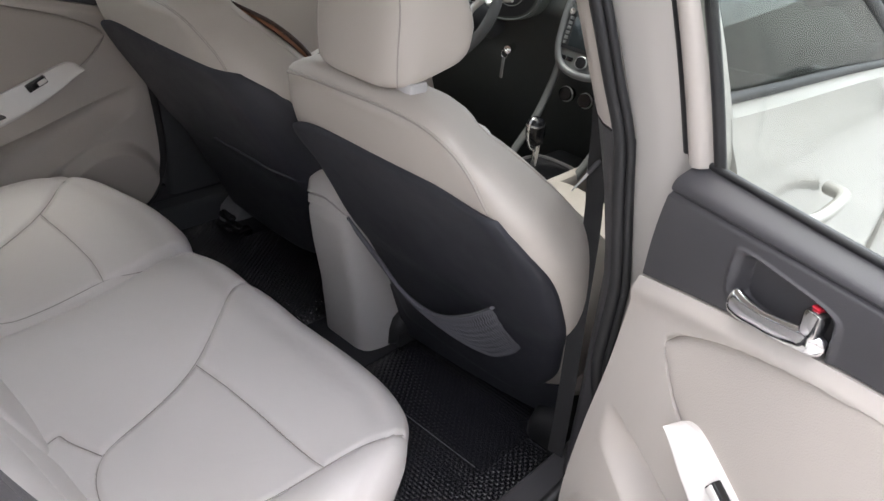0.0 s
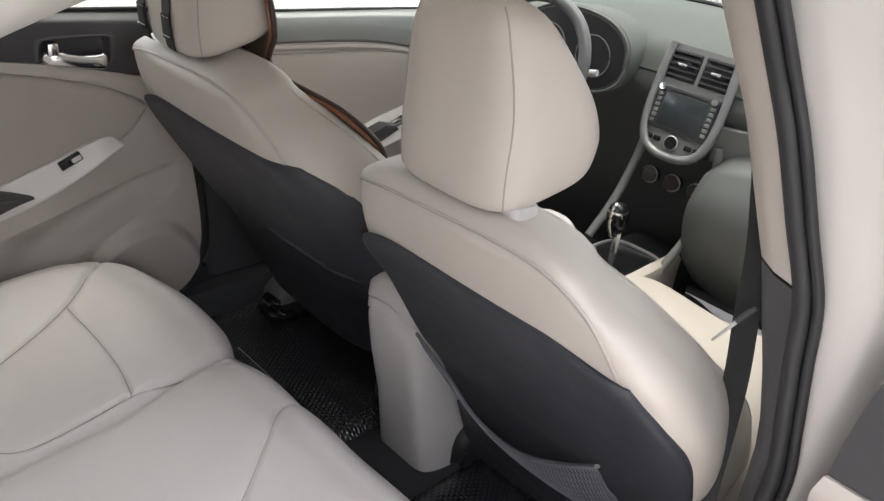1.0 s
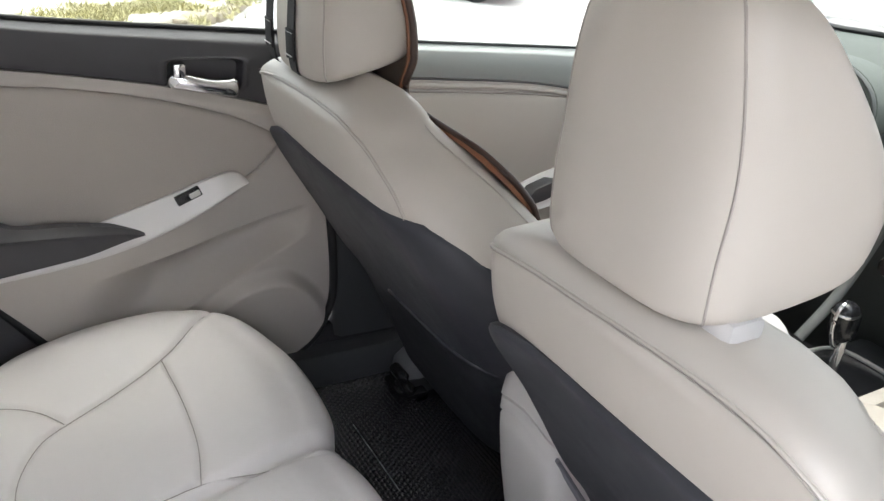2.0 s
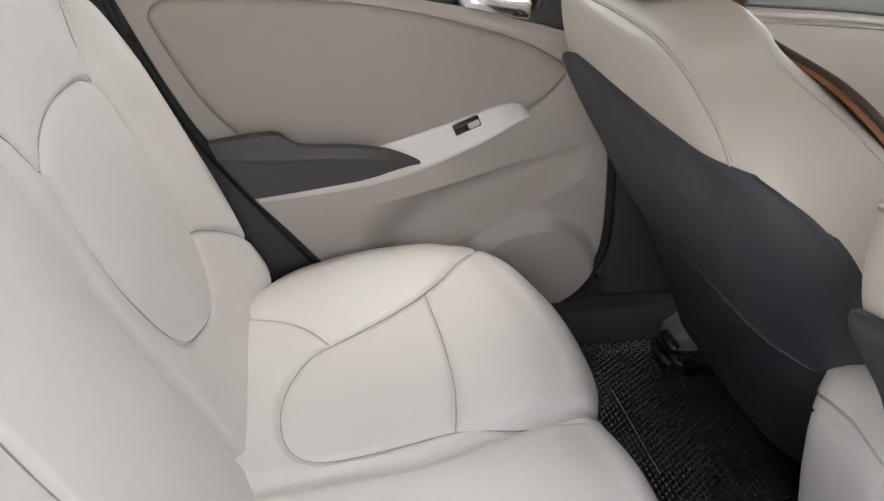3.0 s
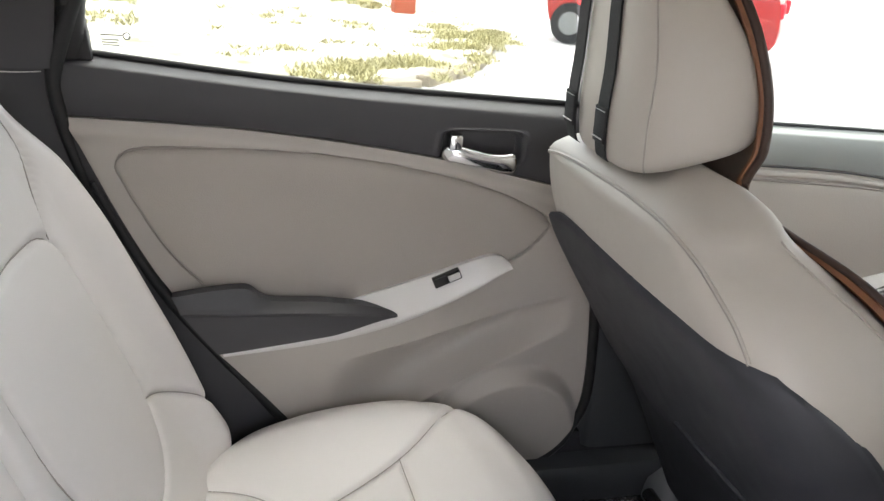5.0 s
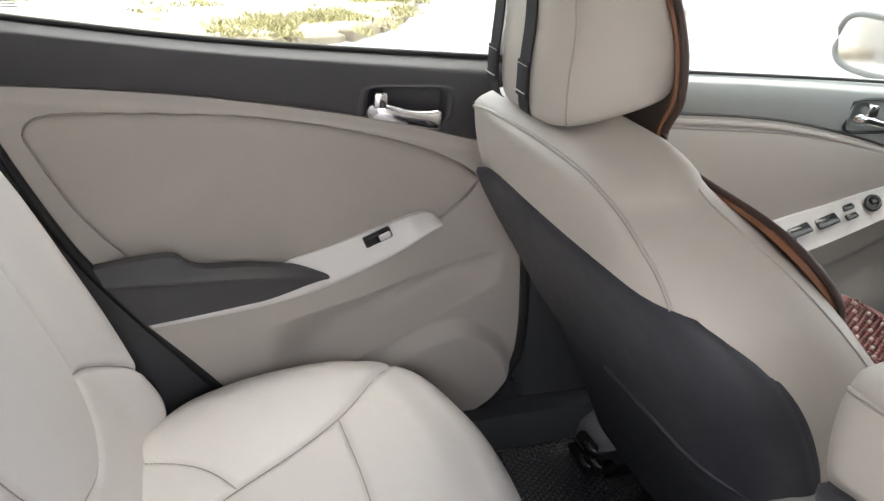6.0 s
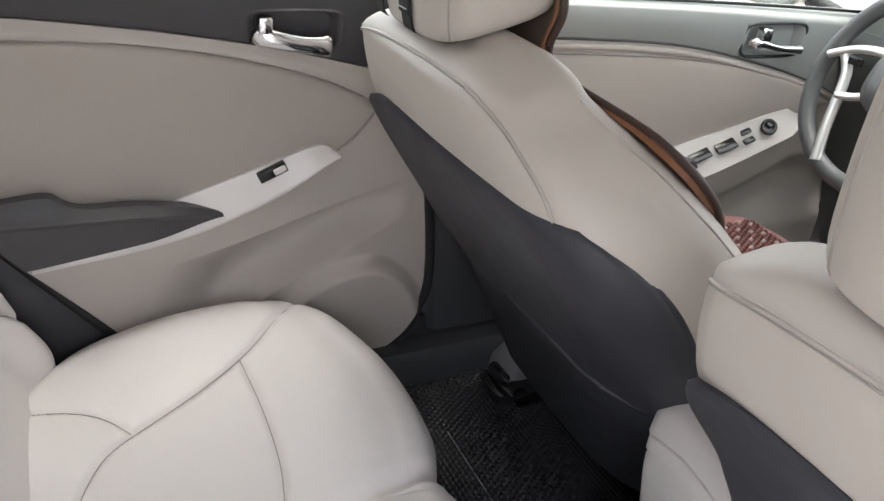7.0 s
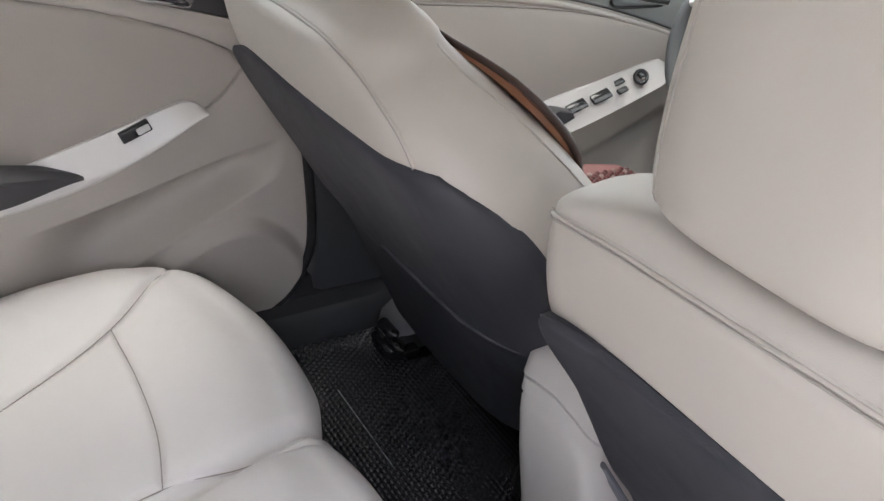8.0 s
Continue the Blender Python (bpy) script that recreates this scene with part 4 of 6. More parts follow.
def front_seat(label, panel_end, panel_right, seam_line, droop, guide, cap):
    seat = thing("front_seat", (0.36, 0.45, 0.27), label, "car seat", "front seats")
    rings = []
    levels = list(np.linspace(0.46, 1.015, 56)) + [1.022, 1.029, 1.035]
    for z in levels:
        rings.append(back_ring(z))
    base = rings[-1]
    mid = base.mean(0)
    for k, dz in ((0.97, 0.006), (0.90, 0.014), (0.75, 0.024), (0.5, 0.031), (0.2, 0.034)):
        q = mid + (base - mid) * (k, k, 1)
        q[:, 2] = base[:, 2] + dz
        rings.append(q)
    loft("backrest", rings, SHADED_LEATHER, seat, "beige leather backrest cover", True, 60)
    # rear shell
    rows = []
    cuts = [panel_row(0.37 + 0.585 * v, panel_end, panel_right) for v in np.linspace(0, 1, 90)]
    ends = np.array([c[2] for c in cuts])
    for k in range(14):
        ends[1:-1] = 0.25 * ends[:-2] + 0.5 * ends[1:-1] + 0.25 * ends[2:]
    lines = []
    for (line, run, _), end in zip(cuts, ends):
        q = np.linspace(0, end, 100)
        lines.append(np.column_stack([np.interp(q, run, line[:, 0]), np.interp(q, run, line[:, 1])]))
    for v, line in zip(np.linspace(0, 1, 90), lines):
        z = 0.37 + 0.585 * v
        rim = min(v * 0.585, (1 - v) * 0.585)
        along = np.linspace(0, 1, 100)
        edge = np.minimum(np.minimum(along, 1 - along) * 0.6, rim)
        tan = np.gradient(line, axis=0)
        tan /= np.linalg.norm(tan, axis=1, keepdims=True)
        out = np.column_stack([tan[:, 1], -tan[:, 0]]) * (0.006 - 0.0055 * np.exp(-edge / 0.005))[:, None]
        rows.append(np.column_stack([line + out, z - 0.050 * v ** 4 * np.exp(-np.maximum(line[:, 0] - 0.085, 0) / 0.05) - droop * v ** 6 * step(along, 0.72, 1.0)]))
    sheet("back_panel", np.array(rows), DARK_SHELL, seat, "charcoal vinyl back panel", (0, 0.012, 0))
    # seams
    skin = BVHTree.FromPolygons([tuple(p) for r in rings for p in r], grid_faces(len(rings), len(rings[0]), False, True))
    seam = catmull([(x, skin_y(x, z) - 0.0022 + 0.30 * max(z - 1.035, 0), z) for x, z in seam_line], 8)
    on_skin = []
    for p in smooth_line(seam, 4):
        at, normal, _, _ = skin.find_nearest(Vector(p))
        out = normal if normal.y < 0 or normal.z > 0.5 else -normal
        on_skin.append(np.array(at + out * 0.0012))
    seam = smooth_line(on_skin, 6)
    tube("seam_welt", seam, 0.0022, SHADED_LEATHER, seat, "raised leather seam", 8, False, 0.6)
    tube("seam", seam + np.array((0.000, -0.0014, -0.0026)), 0.0008, PIPING, seat, "dark seam line", 6)
    stitches("stitching", seam + np.array((0.0, -0.0016, 0.0050)), THREAD, seat, label="beige stitching")
    front = []
    for zq in np.linspace(1.034, 0.62, 70):
        r = back_ring(zq)
        front.append(r[45])
    front = np.array(front)
    tube("seam_welt", front + np.array((0.000, 0, 0)), 0.0022, SHADED_LEATHER, seat, "raised leather seam", 8, False, 0.6)
    stitches("stitching", front + np.array((0.0032, -0.0040, 0.0030)), THREAD, seat, label="beige stitching")
    # cushion
    rings = []
    for yy, w, zt, zb in ((0.36, 0.20, 0.56, 0.44), (0.38, 0.235, 0.60, 0.38), (0.42, 0.25, 0.605, 0.36), (0.6, 0.262, 0.60, 0.36), (0.80, 0.262, 0.61, 0.38), (0.89, 0.255, 0.605, 0.42), (0.93, 0.235, 0.575, 0.46), (0.942, 0.21, 0.54, 0.49)):
        q = super_ring(0.36, (zt + zb) / 2, w, (zt - zb) / 2, 4, 64)
        dip = 0.022 * np.exp(-((q[:, 0] - 0.36) / 0.12) ** 2) * (q[:, 1] > (zt + zb) / 2)
        rings.append(np.column_stack([q[:, 0], np.full(64, yy), q[:, 1] - dip]))
    loft("cushion", rings, SHADED_LEATHER, seat, "beige leather seat cushion", True, 60)
    prism("seat_base", [(0.52, 0.30), (0.46, 0.40), (0.78, 0.40), (0.80, 0.30)], 0, 0.14, 0.58, BLACK, seat, "black seat frame", 0.01)
    for rx in (0.10, 0.56):
        block("seat_rail", (rx - 0.022, 0.36, 0.258), (rx + 0.022, 0.90, 0.302), BLACK, seat, "black steel seat rail", 0.006)
        cx = rx - 0.025 if rx < 0.3 else rx
        cover_rings = []
        for yy, hw, zt in ((0.350, 0.026, 0.306), (0.358, 0.040, 0.335), (0.385, 0.045, 0.356), (0.45, 0.045, 0.362), (0.50, 0.038, 0.340), (0.51, 0.02, 0.31)):
            q = super_ring(cx, (0.258 + zt) / 2, hw, (zt - 0.258) / 2, 3.0, 32)
            cover_rings.append(np.column_stack([q[:, 0], np.full(32, yy), q[:, 1]]))
        loft("rail_cover", cover_rings, cap if rx < 0.3 else BLACK, seat, "rail end cover", True, 50)
        for bx, by, bz, br in () if cap is BLACK or rx > 0.3 else ((0.026, 0.346, 0.322, 0.013), (0.050, 0.352, 0.300, 0.014), (0.030, 0.338, 0.287, 0.012)):
            tube("rail_bolt", [(cx + bx - 0.022, by - 0.004, bz), (cx + bx - 0.018, by - 0.006, bz), (cx + bx + 0.030, by - 0.006, bz), (cx + bx + 0.034, by - 0.002, bz)], [br * 0.6, br, br, br * 0.6], BLACK_GLOSS, seat, "black rail stud", 12)
        if cap is not BLACK and rx < 0.3:
            block("rail_foot", (cx - 0.025, 0.325, 0.256), (cx + 0.075, 0.40, 0.282), BLACK_GLOSS, seat, "black rail foot", 0.008)
    # lower skirt under the back panel
    if cap is BLACK:
        u, v = np.meshgrid(np.linspace(0, 1, 40), np.linspace(0, 1, 14), indexing="ij")
        x = 0.105 + (0.455 + 0.03 * v) * u
        z = 0.285 + 0.035 * u + (0.46 - 0.285 - 0.035 * u) * v
        y = 0.392 - 0.072 * v + 0.018 * np.clip((u - 0.86) / 0.14, 0, 1) ** 2 - 0.008 * np.sin(np.pi * u)
        sheet("seat_skirt", np.stack([x, y, z], -1), DARK_SHELL, seat, "charcoal vinyl skirt under the back", (0, 0.008, 0))
    # headrest
    rings = []
    prof = catmull([(-0.013, 0.68, 0.52), (-0.009, 0.86, 0.79), (0.003, 0.975, 0.97), (0.05, 1.0, 1.03), (0.10, 0.99, 0.99), (0.15, 0.92, 0.90), (0.20, 0.78, 0.75), (0.228, 0.64, 0.60), (0.243, 0.45, 0.43), (0.249, 0.2, 0.2)], 4)
    for dz, kx, ky in prof:
        q = super_ring(0, 0, 0.124 * kx, 0.066 * ky, 3.9, 96)
        q[:, 0] *= 1 + 3.1 * (q[:, 1] - 0.005)
        q[:, 1] *= np.where(q[:, 1] > 0, float(np.interp(dz, [-0.012, 0.05, 0.10, 0.15, 0.20, 0.25], [1.22, 1.28, 1.10, 0.95, 0.82, 0.75])), 1.0)
        yy = q[:, 1] + 0.062 - 0.05 * (dz - 0.05) - 0.022 * step(dz, 0.09, 0.25)
        rings.append(np.column_stack([0.283 + q[:, 0], yy, 1.070 + dz + 0.40 * q[:, 1] * (1 - dz / 0.2) + 0.026 * (1 - dz / 0.2)]))
    rest = loft("headrest", rings, SHADED_LEATHER, seat, "beige leather headrest", True, 60)
    R = np.array(rings)
    for target in ((0.377, 0.0), (0.19, 0.0)):
        idx = int(np.argmin(np.hypot(R[16, :, 0] - target[0], R[16, :, 1] - R[16, :, 1].min() - 0.006)))
        line = R[3:-6, idx]
        tube("headrest_seam", line, 0.0012, PIPING, rest, "", 6)
    for gx, gy in ((0.226, 0.042), (0.365, 0.045)):
        tube("headrest_post", [(gx, gy + 0.01, 1.04), (gx, gy + 0.01, 1.12)], 0.007, CHROME, seat, "chrome headrest post", 10)
        block("post_guide", (gx - 0.012, gy - 0.020, 1.05), (gx + guide, gy + 0.020, 1.056 + guide), CONSOLE_SKIN, seat, "pale plastic post guide", 0.008)
    return seat


SEAT["slim"], SEAT["inset"] = 0.095, 0.024
passenger = front_seat("beige leather front passenger seat with net pocket on its charcoal back", PANEL_END_NET, PANEL_RIGHT_NET,
                       ((0.124, 1.028), (0.14, 1.033), (0.19, 1.040), (0.27, 1.045), (0.387, 1.049), (0.455, 1.043), (0.498, 1.026), (0.537, 0.996), (0.562, 0.956), (0.566, 0.948)), 0.016, 0.026, BLACK)
SEAT["slim"], SEAT["inset"], SEAT["round"], SEAT["lift"] = -0.02, 0.0, 0.15, 0.20
driver = front_seat("beige leather driver's seat with plain charcoal back panel", PANEL_END_PLAIN, PANEL_RIGHT_PLAIN,
                    ((0.124, 1.028), (0.15, 1.035), (0.20, 1.044), (0.28, 1.051), (0.37, 1.054), (0.455, 1.049), (0.511, 1.029), (0.55, 1.006), (0.58, 0.983), (0.60, 0.957)), 0.0, 0.008, CAP_GREY)
driver.matrix_basis = Matrix.Translation((0.36 - 0.70, 0.45, 0.27))

# net pocket of the passenger seat
def on_back(x, z, off=0.012):
    return np.array((x, float(seat_back_y(np.array(x), np.array(z))) - off, z))


top = catmull([on_back(0.115, 0.69), on_back(0.15, 0.60, 0.02), on_back(0.22, 0.535, 0.032), on_back(0.32, 0.535, 0.036), on_back(0.42, 0.60, 0.03), on_back(0.507, 0.687, 0.014)], 10)
pocket = tube("pocket_hem", top, 0.0055, NET, passenger, "grey elastic pocket hem", 8, False, 0.6)
v, f = [], []
low = catmull([on_back(0.115, 0.60), on_back(0.18, 0.50), on_back(0.30, 0.45), on_back(0.44, 0.47), on_back(0.53, 0.56)], 12)
NU, NV = 58, 10
s_top, s_low = np.linspace(0, 1, len(top)), np.linspace(0, 1, len(low))
def net_at(a, b):
    p = np.array([np.interp(a, s_top, top[:, k]) for k in range(3)])
    q = np.array([np.interp(a, s_low, low[:, k]) for k in range(3)])
    r = p + (q - p) * b
    r[1] -= 0.006 * math.sin(math.pi * b)
    return r
for i in range(NU):
    for sgn in (1, -1):
        pts = []
        for j in range(NV + 1):
            a = i / NU + sgn * 0.07 * j / NV
            if 0 <= a <= 1:
                pts.append(net_at(a, j / NV))
        if len(pts) < 2:
            continue
        k = len(v)
        for p in pts:
            w = np.array((0.0009, 0.0, 0.0004))
            v += [tuple(p - w), tuple(p + w), tuple(p + (0, -0.0014, 0))]
        for j in range(len(pts) - 1):
            a = k + 3 * j
            for m in range(3):
                f.append((a + m, a + (m + 1) % 3, a + 3 + (m + 1) % 3, a + 3 + m))
net = mesh_of("pocket_net", v, f, NET, passenger, "stretchy grey net")
tagged(net, kind="stuff")

# crease on the driver's back panel
CREASE = [(-0.345, 0.702), (-0.25, 0.703), (-0.15, 0.698), (-0.085, 0.682)]
crease = np.array([on_back(x - DX, z, 0.0045) + (DX, 0, 0) for x, z in catmull(CREASE, 8)])
tube("panel_crease", crease, 0.007, DARK_SHELL, driver, "", 10, False, 0.6)

# head strap webbing on the driver's headrest
cover = thing("seat_cover", (-0.34, 0.5, 0.61), "brown leather and wooden bead cover over the driver's seat", "seat cover")
HEAD_PROFILE = catmull([(-0.013, 0.68, 0.52), (-0.009, 0.86, 0.79), (0.003, 0.975, 0.97), (0.05, 1.0, 1.03), (0.10, 0.99, 0.99), (0.15, 0.92, 0.90), (0.20, 0.78, 0.75), (0.228, 0.64, 0.60), (0.243, 0.45, 0.43), (0.249, 0.2, 0.2)], 4)


def head_rear(dz, ky):
    """Height and depth of the headrest's rear face."""
    y = -0.066 * ky
    return y + 0.062 - 0.05 * (dz - 0.05) - 0.022 * float(step(dz, 0.09, 0.25)), 1.070 + dz + (0.40 * y + 0.026) * (1 - dz / 0.2)


for sx in (-0.497, -0.405):
    rows = []
    for dz, kx, ky in HEAD_PROFILE[6:-3]:
        y, z = head_rear(dz, ky)
        px = DX + 0.283 + (sx - DX - 0.283) * (0.35 + 0.65 * kx)
        rows.append([(px + w, y - 0.0035, z) for w in (-0.0135, 0.0, 0.0135)])
    strap = sheet("strap", np.array(rows), WEB, cover, "black elastic strap", (0, 0.0025, 0))
    block("buckle", (sx - 0.0145, -0.0115, 1.088), (sx + 0.0145, -0.0065, 1.132), WEB, strap, "black plastic buckle", 0.0015, Matrix.Rotation(radians(4), 4, "X"))
    for zz in (1.094, 1.127):
        block("buckle_bar", (sx - 0.0135, -0.0128, zz), (sx + 0.0135, -0.0110, zz + 0.0012), SILVER, strap, "", 0.0004)


inner = [(-0.42, 0.054, 1.312), (-0.351, 0.068, 1.297), (-0.302, 0.086, 1.245), (-0.276, 0.105, 1.18), (-0.271, 0.113, 1.12), (-0.272, 0.112, 1.06)]
outer = [(-0.42, 0.062, 1.322), (-0.347, 0.073, 1.305), (-0.297, 0.092, 1.25), (-0.271, 0.111, 1.18), (-0.266, 0.119, 1.12), (-0.267, 0.117, 1.06)]
for zq in (1.00, 0.95, 0.90, 0.84, 0.78, 0.72, 0.66):
    px, py = DX + float(RIGHT_X(zq)) + SPLAY - float(np.interp(zq, [0.90, 0.96], [0.050, 0.018])), float(BACK_Y(zq) + DEPTH(zq)) - 0.004
    gap = float(np.interp(zq, [0.72, 0.80, 0.88, 0.93, 0.97, 1.0], [-0.03, -0.03, -0.025, 0.002, 0.016, 0.013]))
    zl = zq + SEAT["lift"] * float(step(zq, 0.86, 1.0) * DEPTH(zq))
    inner.append((px, py, zl))
    outer.append((px + 0.003, py + gap, zl + 0.003))
inner, outer = catmull(inner, 8), catmull(outer, 8)
tube("cover_edge", outer, 0.0050, DARK_BROWN, cover, "dark brown piped edge", 8)
t = np.linspace(0, 1, 5)[None, :, None]
sheet("cover_wing", inner[:, None, :] * (1 - t) + outer[:, None, :] * t, BROWN, cover, "tan leather side wing", (-0.004, 0, 0))
v = np.linspace(0, 1, 14)[None, :]
P = np.repeat(outer[:, None, :], 14, 1)
P[..., 0] = -0.41 + (P[..., 0] + 0.41) * (1 - 2 * v)
split = int(np.argmax(outer[:, 2] < 1.03))
P[:split, :, 1] += 0.004
P[split:, :, 1] -= 0.006
sheet("cover_lining", P[:split + 1], LINING, cover, "dull brown cover lining", (0, 0.003, 0))
sheet("cover_back", P[split:], BROWN, cover, "brown leather cover back", (0, 0.003, 0))
rings = []
for yy, w in ((0.42, 0.20), (0.45, 0.225), (0.6, 0.235), (0.78, 0.235), (0.845, 0.215), (0.86, 0.18)):
    q = super_ring(-0.34, 0.617, w, 0.020, 3, 48)
    q[:, 1] += 0.016 * (np.abs(q[:, 0] + 0.34) / 0.235) ** 2
    rings.append(np.column_stack([q[:, 0], np.full(48, yy), q[:, 1]]))
loft("cover_seat", rings, MAROON, cover, "maroon leather seat cover", True, 60)
ball = bmesh.new()
bmesh.ops.create_icosphere(ball, subdivisions=1, radius=0.0058)
BV = np.array([q.co[:] for q in ball.verts])
BF = [[q.index for q in face.verts] for face in ball.faces]
ball.free()
for m, tone, lab in ((BEAD_RED, 0, "dark red wooden beads"), (BEAD_PALE, 1, "pale wooden beads")):
    v, f = [], []
    for i in range(30):
        for j in range(34):
            if (((i + j) % 3 == 0 and j % 2 == 0) == bool(tone)):
                bx, by = -0.34 + (i - 14.5) * 0.0118 + (j % 2) * 0.0059, 0.46 + j * 0.0112
                k = len(v)
                v += [tuple(q + (bx, by, 0.641 + 0.016 * ((bx + 0.34) / 0.235) ** 2)) for q in BV]
                f += [tuple(k + n for n in face) for face in BF]
    tagged(mesh_of("beads", v, f, m, cover, lab, 80), kind="stuff")


# ---- rear seat ----
rear = thing("rear_seat", (0, -0.4, 0.27), "beige leather rear bench with stitched panels", "car seat")
FRONT_Y = smooth_fn([(-0.70, -0.20), (-0.68, -0.12), (-0.62, -0.03), (-0.54, 0.025), (-0.45, 0.045), (-0.32, 0.042), (-0.25, 0.022), (-0.225, 0.016), (-0.19, 0.024), (-0.05, 0.032), (0.10, 0.036), (0.33, 0.042), (0.45, 0.018), (0.53, -0.05), (0.57, -0.13), (0.60, -0.22)])
u, s = np.meshgrid(np.linspace(0, 1, 330), np.linspace(0, 1, 190), indexing="ij")
x = -0.70 + 1.30 * u
yf = FRONT_Y(x)
yb = -0.60
flat = np.clip(s / 0.74, 0, 1)
bend = np.clip((s - 0.74) / 0.14, 0, 1) * math.pi / 2
drop = np.clip((s - 0.88) / 0.12, 0, 1)
rad = 0.055
y = yb + (yf - rad - yb) * flat + rad * np.sin(bend) - 0.05 * drop
edge = smooth_fn([(-0.62, -0.50), (-0.55, -0.54), (-0.49, -0.605), (-0.455, -0.648), (-0.407, -0.682), (-0.341, -0.698), (-0.28, -0.70), (0.10, -0.70)])(y)
x = edge + (0.60 - edge) * u
z = 0.515 + 0.012 * step(flat, 0.5, 0.9) - 0.02 * step(flat, 0.9, 1.0) * 0.3 - rad * (1 - np.cos(bend)) - 0.17 * drop
side_l, side_r = np.clip((x - edge) / 0.07, 0, 1), np.clip((0.60 - x) / 0.07, 0, 1)
z = z - 0.075 * (1 - np.sqrt(1 - (1 - side_l) ** 2)) - 0.075 * (1 - np.sqrt(1 - (1 - side_r) ** 2))
z = z + 0.030 * np.exp(-((x + 0.63) / 0.07) ** 2) * step(y, -0.48, -0.26) + 0.018 * np.exp(-((x - 0.53) / 0.06) ** 2)
z = z + 0.012 * np.exp(-((x + 0.03) / 0.14) ** 4)
dent = lambda cx: -0.016 * np.exp(-((x - cx) / 0.16) ** 2 - ((y + 0.30) / 0.17) ** 2)
z = z + dent(-0.37) + dent(0.33)
P = np.stack([x, y, z], -1)
N = grid_normals(P)
N *= np.sign(N[..., 2:3].mean())
CUSHION_SEAMS = [
    catmull([(-0.655, -0.02), (-0.64, -0.065), (-0.60, -0.115), (-0.538, -0.190), (-0.44, -0.362), (-0.39, -0.410), (-0.31, -0.440), (-0.225, -0.437), (-0.185, -0.40), (-0.192, -0.32), (-0.212, -0.205), (-0.205, -0.10), (-0.195, 0.02)], 5),
    catmull([(-0.538, -0.190), (-0.45, -0.182), (-0.36, -0.182), (-0.29, -0.188), (-0.212, -0.205)], 5),
    catmull([(-0.445, -0.362), (-0.475, -0.385), (-0.497, -0.413), (-0.512, -0.45), (-0.52, -0.50)], 5),
    catmull([(-0.02, 0.03), (-0.012, -0.025), (0.04, -0.085), (0.139, -0.207), (0.19, -0.33), (0.228, -0.428), (0.30, -0.47), (0.38, -0.47), (0.44, -0.41), (0.47, -0.31), (0.488, -0.197), (0.50, -0.12), (0.515, -0.045)], 5),
    catmull([(0.139, -0.207), (0.22, -0.195), (0.32, -0.19), (0.41, -0.192), (0.488, -0.197)], 5),
    catmull([(0.228, -0.428), (0.17, -0.455), (0.15, -0.463), (0.18, -0.53)], 5),
]
XY = P[..., :2]
d = np.full(x.shape, 9.0)
top_side = s < 0.86
for line in CUSHION_SEAMS:
    d = np.minimum(d, line_distance(XY, line))
P = P + N * ((-0.0055 * np.exp(-(d / 0.0042) ** 2) + 0.006 * (1 - np.exp(-d / 0.045))) * top_side)[..., None]
fold = line_distance(XY, [(-0.235, 0.10), (-0.23, -0.02), (-0.17, -0.25), (-0.145, -0.475), (-0.15, -0.60)])
P[..., 2] -= 0.020 * np.exp(-(fold / 0.016) ** 2)
sheet("cushion", P, LIT_LEATHER, rear, "beige leather bench cushion", (0, 0, -0.02))
for line in CUSHION_SEAMS:
    zz = []
    for p in line:
        k = int(np.argmin(((XY - p) ** 2).sum(-1) + 9 * ~top_side))
        q = P.reshape(-1, 3)[k]
        zz.append((p[0], p[1], q[2] + 0.0012))
    tube("seam", smooth_line(zz), 0.0009, PIPING, rear, "stitched seam", 5)

# backrest
u, v = np.meshgrid(np.linspace(0, 1, 300), np.linspace(0, 1, 190), indexing="ij")
x = -0.677 + 1.354 * u
arc = np.clip((v - 0.90) / 0.10, 0, 1) * math.pi / 2
z = 0.44 + 0.66 * np.clip(v / 0.90, 0, 1) + 0.035 * np.sin(arc)
y = -0.553 - 0.433 * (z - 0.65) - 0.06 * (1 - np.cos(arc))
edge_l = np.clip((x + 0.677) / 0.05, 0, 1)
edge_r = np.clip((0.677 - x) / 0.05, 0, 1)
y = y - 0.07 * (1 - np.sqrt(1 - (1 - edge_l) ** 2)) - 0.07 * (1 - np.sqrt(1 - (1 - edge_r) ** 2))
bol = lambda c: 0.045 * np.exp(-((x - c) / 0.036) ** 2) * step(z, 0.42, 0.55) * (1 - 0.6 * step(z, 1.0, 1.12))
y = y + bol(-0.632) + 0.15 * bol(0.632) + 0.014 * np.exp(-((x + 0.0) / 0.15) ** 4)
z = z - 0.05 * step(np.abs(x), 0.50, 0.675) * step(z, 0.8, 1.1) ** 2
P = np.stack([x, y, z], -1)
N = grid_normals(P)
N *= np.sign(N[..., 1:2].mean())
